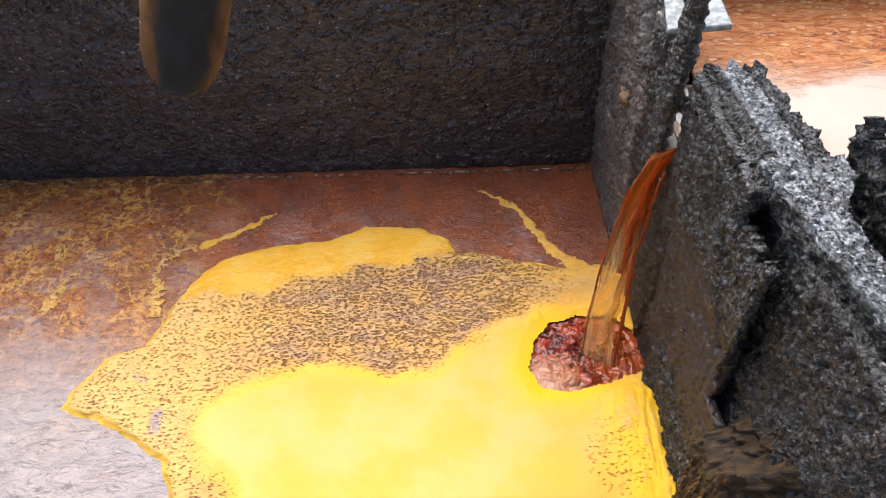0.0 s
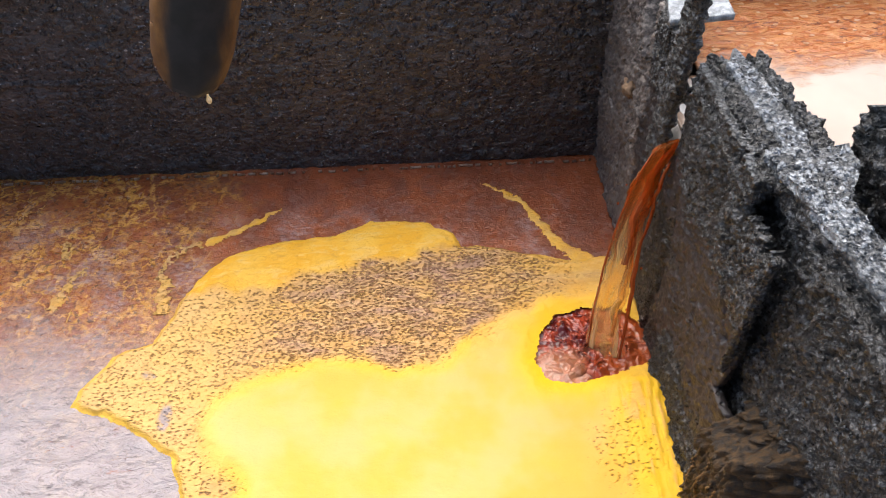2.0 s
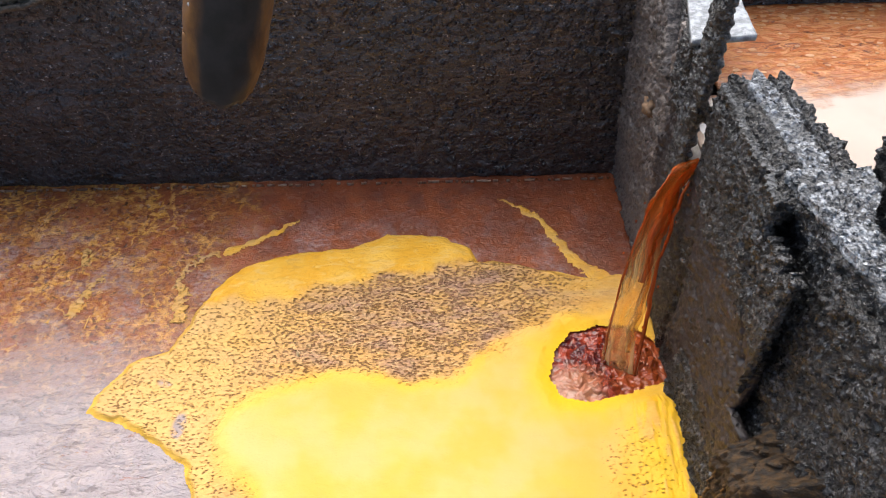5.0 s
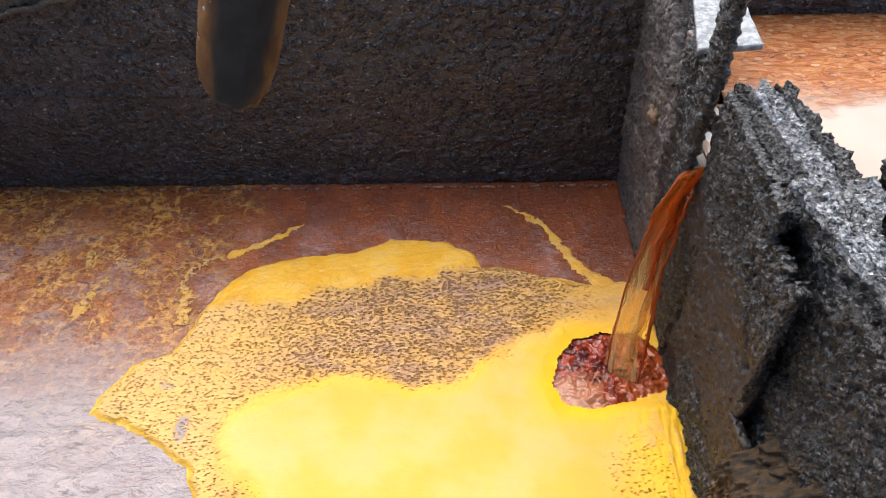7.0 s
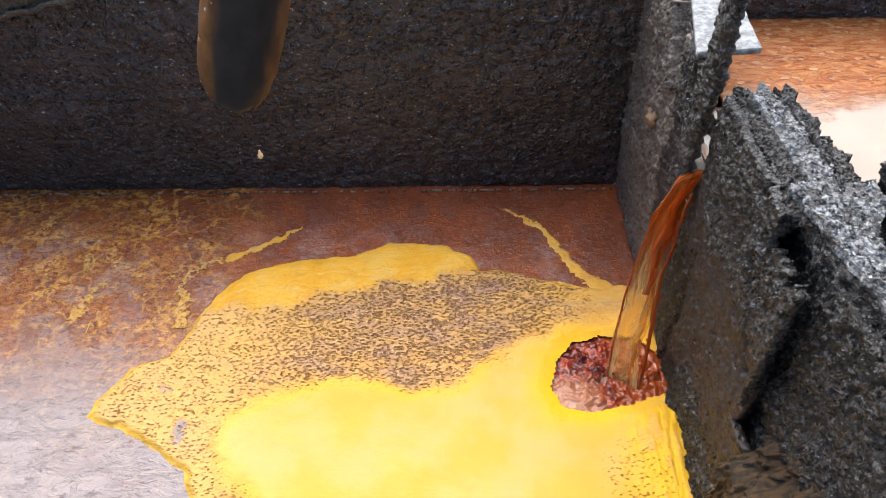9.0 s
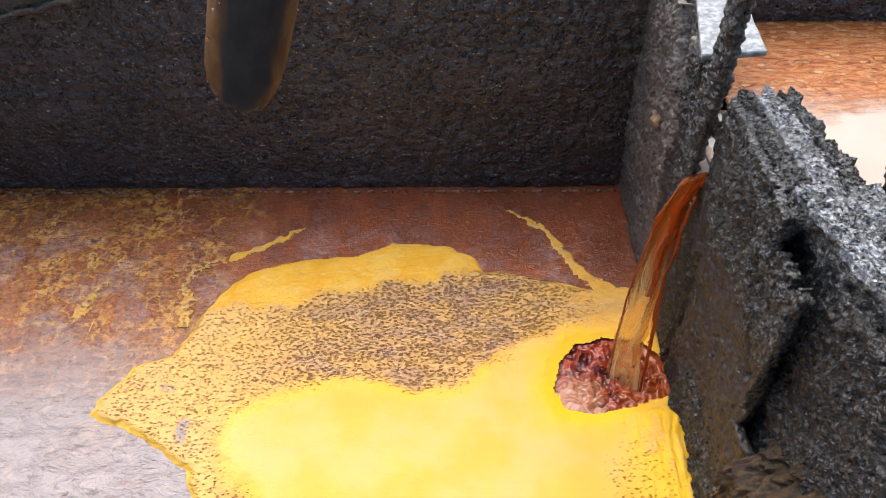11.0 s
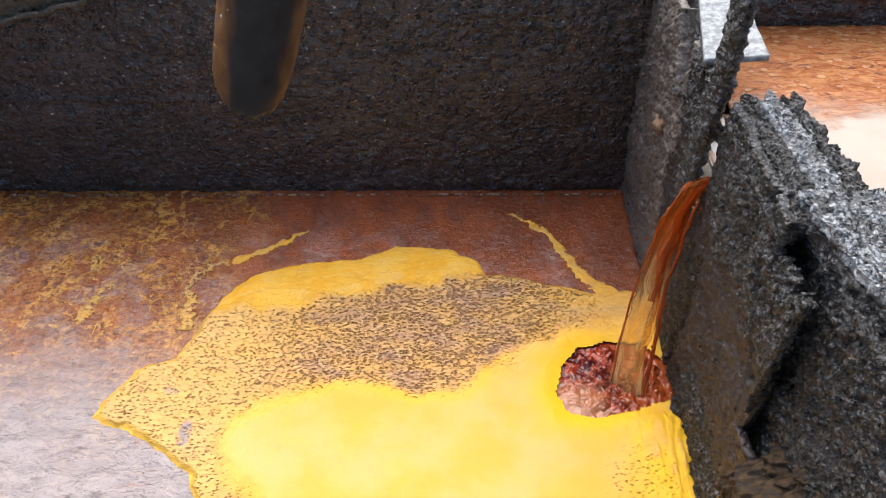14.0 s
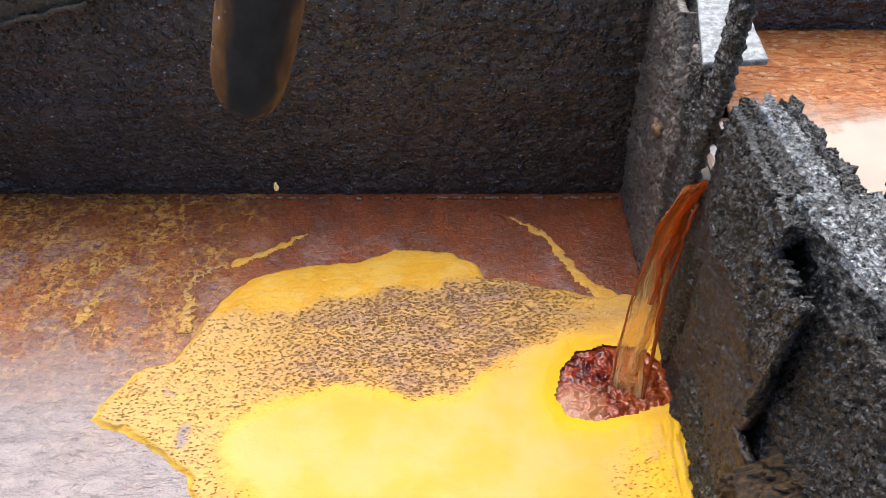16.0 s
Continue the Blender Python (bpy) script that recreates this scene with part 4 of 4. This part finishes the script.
def build_stream():
    base = Vector((0.0, -0.30, 0.246))
    jet = thing("liquor_jet", "brown translucent jet pouring from the gap into the froth", "water jet", at=base)
    side, out = Vector((0.80, -0.35, 0.2)).normalized(), Vector((-0.4, -0.85, 0)).normalized()

    def sheet(wide, shift, thin, seed, s0=0.0, s1=1.0, grow=0.60, wander=0.004):
        def place(a, v):
            s = s0 + (s1 - s0) * v
            c = stream_line(s) - base
            ends = ease(np.float64(v), -0.02, 0.05)
            w = wide * ends * (0.62 + grow * s) * (1 + 0.30 * fbm((s * 6, seed, 0), 1, 3))
            wave = wander * fbm((s * 5, seed + 2, 1), 1, 3)
            ridge = 1 + 0.55 * fbm((math.cos(a) * 1.1, s * 3.0, seed + math.copysign(3, math.sin(a))), 1, 2)
            tatter = 0.10 * w * fbm((math.copysign(2, math.cos(a)), s * 26, seed), 1, 3)
            return c + side * (w * math.cos(a) + tatter * abs(math.cos(a)) + shift * (0.5 + 0.5 * s) + wave) + out * thin * math.sin(a) * ridge
        return place
    tube_of("jet_core", sheet(0.0150, 0.001, 0.0034, 1.0), 72, 220, STREAM, jet)
    tube_of("jet_fold", sheet(0.0060, 0.008, 0.0030, 12.0, 0.04, 0.70, 0.3, 0.006), 32, 160, STREAM_RED, jet, "orange-red fold on the upper jet")
    tube_of("jet_fold", sheet(0.0036, 0.011, 0.0042, 15.0, 0.40, 0.93, 0.5, 0.010), 24, 130, STREAM, jet, "pale fold down the middle of the jet")
    tube_of("jet_rope", sheet(0.0016, -0.0165, 0.0020, 4.0, 0.10, 1.0, 0.3, 0.003), 12, 200, STREAM_RED, jet, "dark red leading edge of the jet")
    tube_of("jet_strand", sheet(0.0022, 0.0235, 0.0022, 8.0, 0.22, 1.0, 0.5, 0.004), 14, 180, STREAM_RED, jet, "thin red strand running down the wall")
    rng = random.Random(31)
    for k in range(16):
        s = rng.uniform(0.25, 0.95)
        c = stream_line(s) - base + side * (0.014 + 0.008 * s) * rng.choice((1.15, 1.3, 1.0, -1.1)) + out * rng.uniform(0.0, 0.006)
        bm = bmesh.new()
        bmesh.ops.create_icosphere(bm, subdivisions=2, radius=1)
        r = rng.uniform(0.0006, 0.0013)
        for v in bm.verts:
            v.co = Vector((v.co.x * r, v.co.y * r, v.co.z * r * rng.uniform(1.6, 2.4))) + c
        part("droplet", bm, STREAM, jet)
    return jet


def build_spill():
    spill = thing("spilling_liquor", "milky liquor spilling over the torn lip of the gap", "liquid")

    def milk(u, v):
        y = -0.250 - 0.052 * u
        p = Vector((0.050 - 0.050 * v, y, 0.2675 - 0.050 * v ** 8))
        p.z += 0.0015 * fbm((y, v * 0.05, 0), 60, 2)
        return p
    slab("crest", milk, 40, 40, (0.004, 0, -0.004), MILK, parent=spill)


def build_churn():
    pool = thing("churned_pool", "dark red liquor churning where the jet lands", "liquid", at=(-0.06, -0.36, 0.0))

    def boil(x, y, seed):
        """Sharp little waves, about 0 to 1."""
        q = Vector((x, y, seed))
        a = 1 - abs(noise.noise(q * 62))
        b = 1 - abs(noise.noise(q * 125 + Vector((3, 1, 0))))
        return 0.62 * a ** 2 + 0.38 * b ** 2

    def place(u, v):
        a, r = u * 2 * math.pi, v
        p = Vector((0.088 * r * math.cos(a), 0.074 * r * math.sin(a), 0.0))
        p.z = 0.0010 + 0.003 * (1 - r ** 4) + 0.007 * boil(p.x, p.y, 1) * (1 - r ** 3)
        return p
    slab("surface", place, 200, 90, (0, 0, -0.006), CHURN, parent=pool)
    crests = []
    rng = random.Random(5)
    for k in range(26):
        a, r = rng.uniform(0, 6.28), math.sqrt(rng.uniform(0.02, 0.9))
        c = Vector((0.052 * r * math.cos(a), 0.040 * r * math.sin(a), 0.004))
        size = rng.uniform(0.012, 0.022)

        def wavelet(u, v):
            w = u * 2 * math.pi
            rr = size * v * (1 + 0.3 * noise.noise(Vector((math.cos(w), math.sin(w), k))))
            x, y = rr * math.cos(w), rr * math.sin(w)
            return Vector((x, y, 0.009 * boil(x, y, 5.0 + k) * (1 - v ** 2) - 0.005 * v ** 2))
        ob = slab("wavelet", wavelet, 40, 18, (0, 0, -0.003), CHURN, parent=pool)
        crests.append((ob, c, rng.uniform(0, 360), rng.uniform(0, 6.28), rng.uniform(0.4, 0.9)))
    for k in range(22):
        a, r = rng.uniform(0, 6.28), math.sqrt(rng.random())
        c = Vector((0.004 + 0.040 * r * math.cos(a), -0.008 + 0.026 * r * math.sin(a), 0.009 + 0.006 * (1 - r)))
        bm = bmesh.new()
        bmesh.ops.create_icosphere(bm, subdivisions=3, radius=1)
        sx, sy, sz = rng.uniform(0.0010, 0.0030), rng.uniform(0.0010, 0.0018), rng.uniform(0.001, 0.0028)
        for v in bm.verts:
            d = 1 + 0.55 * noise.noise(v.co * 1.9 + Vector((k, 7, 0)))
            v.co = Vector((v.co.x * sx * d, v.co.y * sy * d, v.co.z * sz * d))
        ob = part("splash", bm, CHURN, pool)
        crests.append((ob, c, rng.uniform(0, 360), rng.uniform(0, 6.28), rng.uniform(0.5, 1.0)))
    return crests


LIP = (-0.855 / U, -1.994 / U, 1.724 / U)


def build_pipe():
    pipe = thing("outlet_pipe", "blackened steel outlet pipe with a rusty dripping lip", "pipe")
    foot, axis = Vector((-0.874, -1.964, 1.726)) / U, Vector((0.025, 0.008, 0.084)).normalized()
    west = Vector((-1, 0, 0))
    line = [foot + axis * d for d in np.linspace(0, 0.20, 40)]
    line += [line[39] + axis * 0.05 * math.sin(a) + west * 0.05 * (1 - math.cos(a)) for a in np.linspace(0.2, 1.57, 8)]
    line += [line[-1] + west * d for d in (0.2, 0.5, 0.8)]
    last = Vector((-1.315, line[-1].y, line[-1].z))
    line += [last, last + Vector((-0.004, 0, -0.02)), Vector((-1.315, last.y, RIM + 0.001))]

    def tube(r, first, end, inner=False):
        def place(u, v):
            f = first + (end - first) * v
            k = min(int(f), len(line) - 2)
            c = line[k].lerp(line[k + 1], f - k)
            d = (line[min(k + 1, len(line) - 1)] - line[max(k - 1, 0)]).normalized()
            s = d.cross(Vector((0, 1, 0))).normalized()
            t = d.cross(s)
            a = u * 2 * math.pi
            n = s * math.cos(a) + t * math.sin(a)
            p = c + n * (r + 0.0005 * fbm(c * 3 + n * 0.1, 40, 3))
            if f < 3:
                p += axis * (0.0025 * math.sin(a * 2 + 1) + 0.0012 * fbm(n, 3, 2))
                if not inner:
                    p -= n * 0.0018 * (1 - f / 3) ** 2
            return p
        return place
    slab("tube", tube(0.0126, 0, len(line) - 1), 56, 160, (0, 0, 0.0002), PIPE_STEEL, parent=pipe)
    slab("bore", tube(0.0106, 0, 20, True), 40, 20, (0, 0, 0), PIPE_RUST, parent=pipe, label="rust-brown inside of the pipe")
    for k, (da, dz, rr) in enumerate(((-2.6, 0.020, 0.0005), (-2.5, 0.031, 0.0007), (-2.7, 0.026, 0.0004), (-2.65, 0.037, 0.0006), (-2.3, 0.034, 0.0004), (-2.75, 0.042, 0.0005))):
        bm = bmesh.new()
        bmesh.ops.create_icosphere(bm, subdivisions=2, radius=rr)
        for v in bm.verts:
            v.co *= 1 + 0.5 * noise.noise(v.co * 900 + Vector((k, 0, 0)))
        bmesh.ops.translate(bm, verts=bm.verts, vec=foot + axis * dz + Vector((math.cos(da), math.sin(da), 0)) * 0.0126)
        part("paint_fleck", bm, PLATE, pipe, "pale fleck on the pipe")


def build_drops():
    bm = bmesh.new()
    bmesh.ops.create_uvsphere(bm, u_segments=14, v_segments=10, radius=1)
    for v in bm.verts:
        taper = 1 - 0.45 * max(0, v.co.z)
        v.co = Vector((v.co.x * 0.0009 * taper, v.co.y * 0.0009 * taper, v.co.z * 0.0015 + (0.0006 if v.co.z > 0.8 else 0)))
    first = part("falling_drop", bm, DROP)
    tagged(first, "pale fatty drop falling from the pipe lip", "drop", "drops from the pipe")
    first.location = Vector(LIP) * U
    return [first] + [copy_thing(first, Matrix.Translation(Vector(LIP) * U)) for _ in range(len(DRIPS) - 1)]


DRIPS = (0.515, 1.955, 3.351, 4.720, 6.080, 7.432, 8.892, 10.300, 11.728, 13.106, 14.510, 15.881)


def build_beam():
    ob = thing("rusty_channel", "sooty brown steel channel end over the tank wall", "steel channel")

    def web(u, v):
        x = -1.0 + 0.327 * u
        p = Vector((x, -0.05, 0.302 + 0.23 * (x + 0.791) + 0.055 * v))
        p.z += (1 - v) * (0.006 * fbm((x, 0, 2), 30, 3) + 0.003 * fbm((x, 4, 2), 120, 2))
        p.y -= 0.004 * fbm(p, 45, 3) + 0.003 * grit(p, 180)
        return p
    slab("web", web, 160, 30, (0, 0.055, 0), BEAM, parent=ob)

    def flange(u, v):
        x = -1.0 + 0.322 * u
        p = Vector((x, -0.056 + 0.055 * v, 0.300 + 0.23 * (x + 0.791)))
        p.z += 0.004 * fbm(p, 40, 3)
        return p
    slab("flange", flange, 90, 12, (0, 0, 0.006), BEAM, parent=ob)


def build_flakes():
    rng = random.Random(9)
    verts, faces = [], []
    for _ in range(420):
        y = -0.30 * rng.random() ** 1.3 - 0.004
        x = rng.uniform(0.07, 0.5)
        if rng.random() < (-y / 0.17) ** 2:
            continue
        n, r = rng.randint(6, 10), rng.uniform(0.001, 0.0042)
        k = len(verts)
        ring = [(x + r * 1.6 * math.cos(6.283 * i / n) * rng.uniform(0.5, 1.1), y + r * math.sin(6.283 * i / n) * rng.uniform(0.5, 1.1)) for i in range(n)]
        lift = rng.uniform(0.0003, 0.0008)
        verts += [(a, b, POOL_2 + lift) for a, b in ring] + [(a, b, POOL_2 - 0.002) for a, b in ring]
        faces.append(tuple(range(k, k + n)))
        faces += [(k + i, k + n + i, k + n + (i + 1) % n, k + (i + 1) % n) for i in range(n)]
    ob = mesh_of("scum_flakes", verts, faces, FLAKE, smooth=False)
    tagged(ob, "orange-brown flakes of scum adrift in the higher tank", "scum", kind="stuff")


def motions():
    # drops swell at the lip, let go and fall into the liquor
    top = Vector(LIP) * U
    for ob, t0 in zip(DROPS, DRIPS):
        hide = (-0.010, 0.022, 0.012)
        rows = [(0.0, pose(top.x + hide[0], top.y + hide[1], top.z + hide[2]))]
        for dt, f in ((-0.75, 1.0), (-0.35, 0.4), (-0.06, 0.06)):
            if t0 + dt > rows[-1][0] + 0.04:
                rows.append((t0 + dt, pose(top.x + f * hide[0], top.y + f * hide[1], top.z + f * hide[2])))
        for k in range(0, 20):
            t, z = t0 + k / 30, top.z - 0.5 * 9.81 * (k / 30) ** 2
            if t > 16.0:
                break
            rows.append((t, pose(top.x, top.y, max(z, -0.03))))
            if z < -0.03:
                break
        if rows[-1][0] < 15.9:
            rows.append((16.0, rows[-1][1]))
        walk(ob, rows)
    # the jet sways a little
    rows = []
    for k in range(81):
        t = k * 0.2
        a, b = noise.noise((t * 1.7, 0.3, 0)), noise.noise((t * 1.7, 7.3, 0))
        rows.append((t, pose(0.0, -0.30 * U, 0.246 * U, 1.6 * b, 2.0 * a, 2.0 * a)))
    walk(JET, rows)
    # crests bob and turn in the churned pool
    for ob, c, turn, phase, speed in CRESTS:
        rows = []
        for k in range(81):
            t = k * 0.2
            w = phase + t * speed * 6.283
            rows.append((t, pose(U * (c.x + 0.004 * math.cos(w * 0.7)), U * (c.y + 0.003 * math.sin(w)), U * (c.z + 0.0022 * math.sin(w)), 7 * math.sin(w), 6 * math.cos(w), turn + 40 * math.sin(w * 0.5))))
        walk(ob, rows)


build_ground()
build_back_wall()
build_partition()
build_flanges()
build_post()
build_sludge()
build_liquid()
build_flakes()
build_foam()
build_tide_line()
build_pipe()
build_beam()
build_spill()
JET = build_stream()
CRESTS = build_churn()
DROPS = build_drops()
motions()
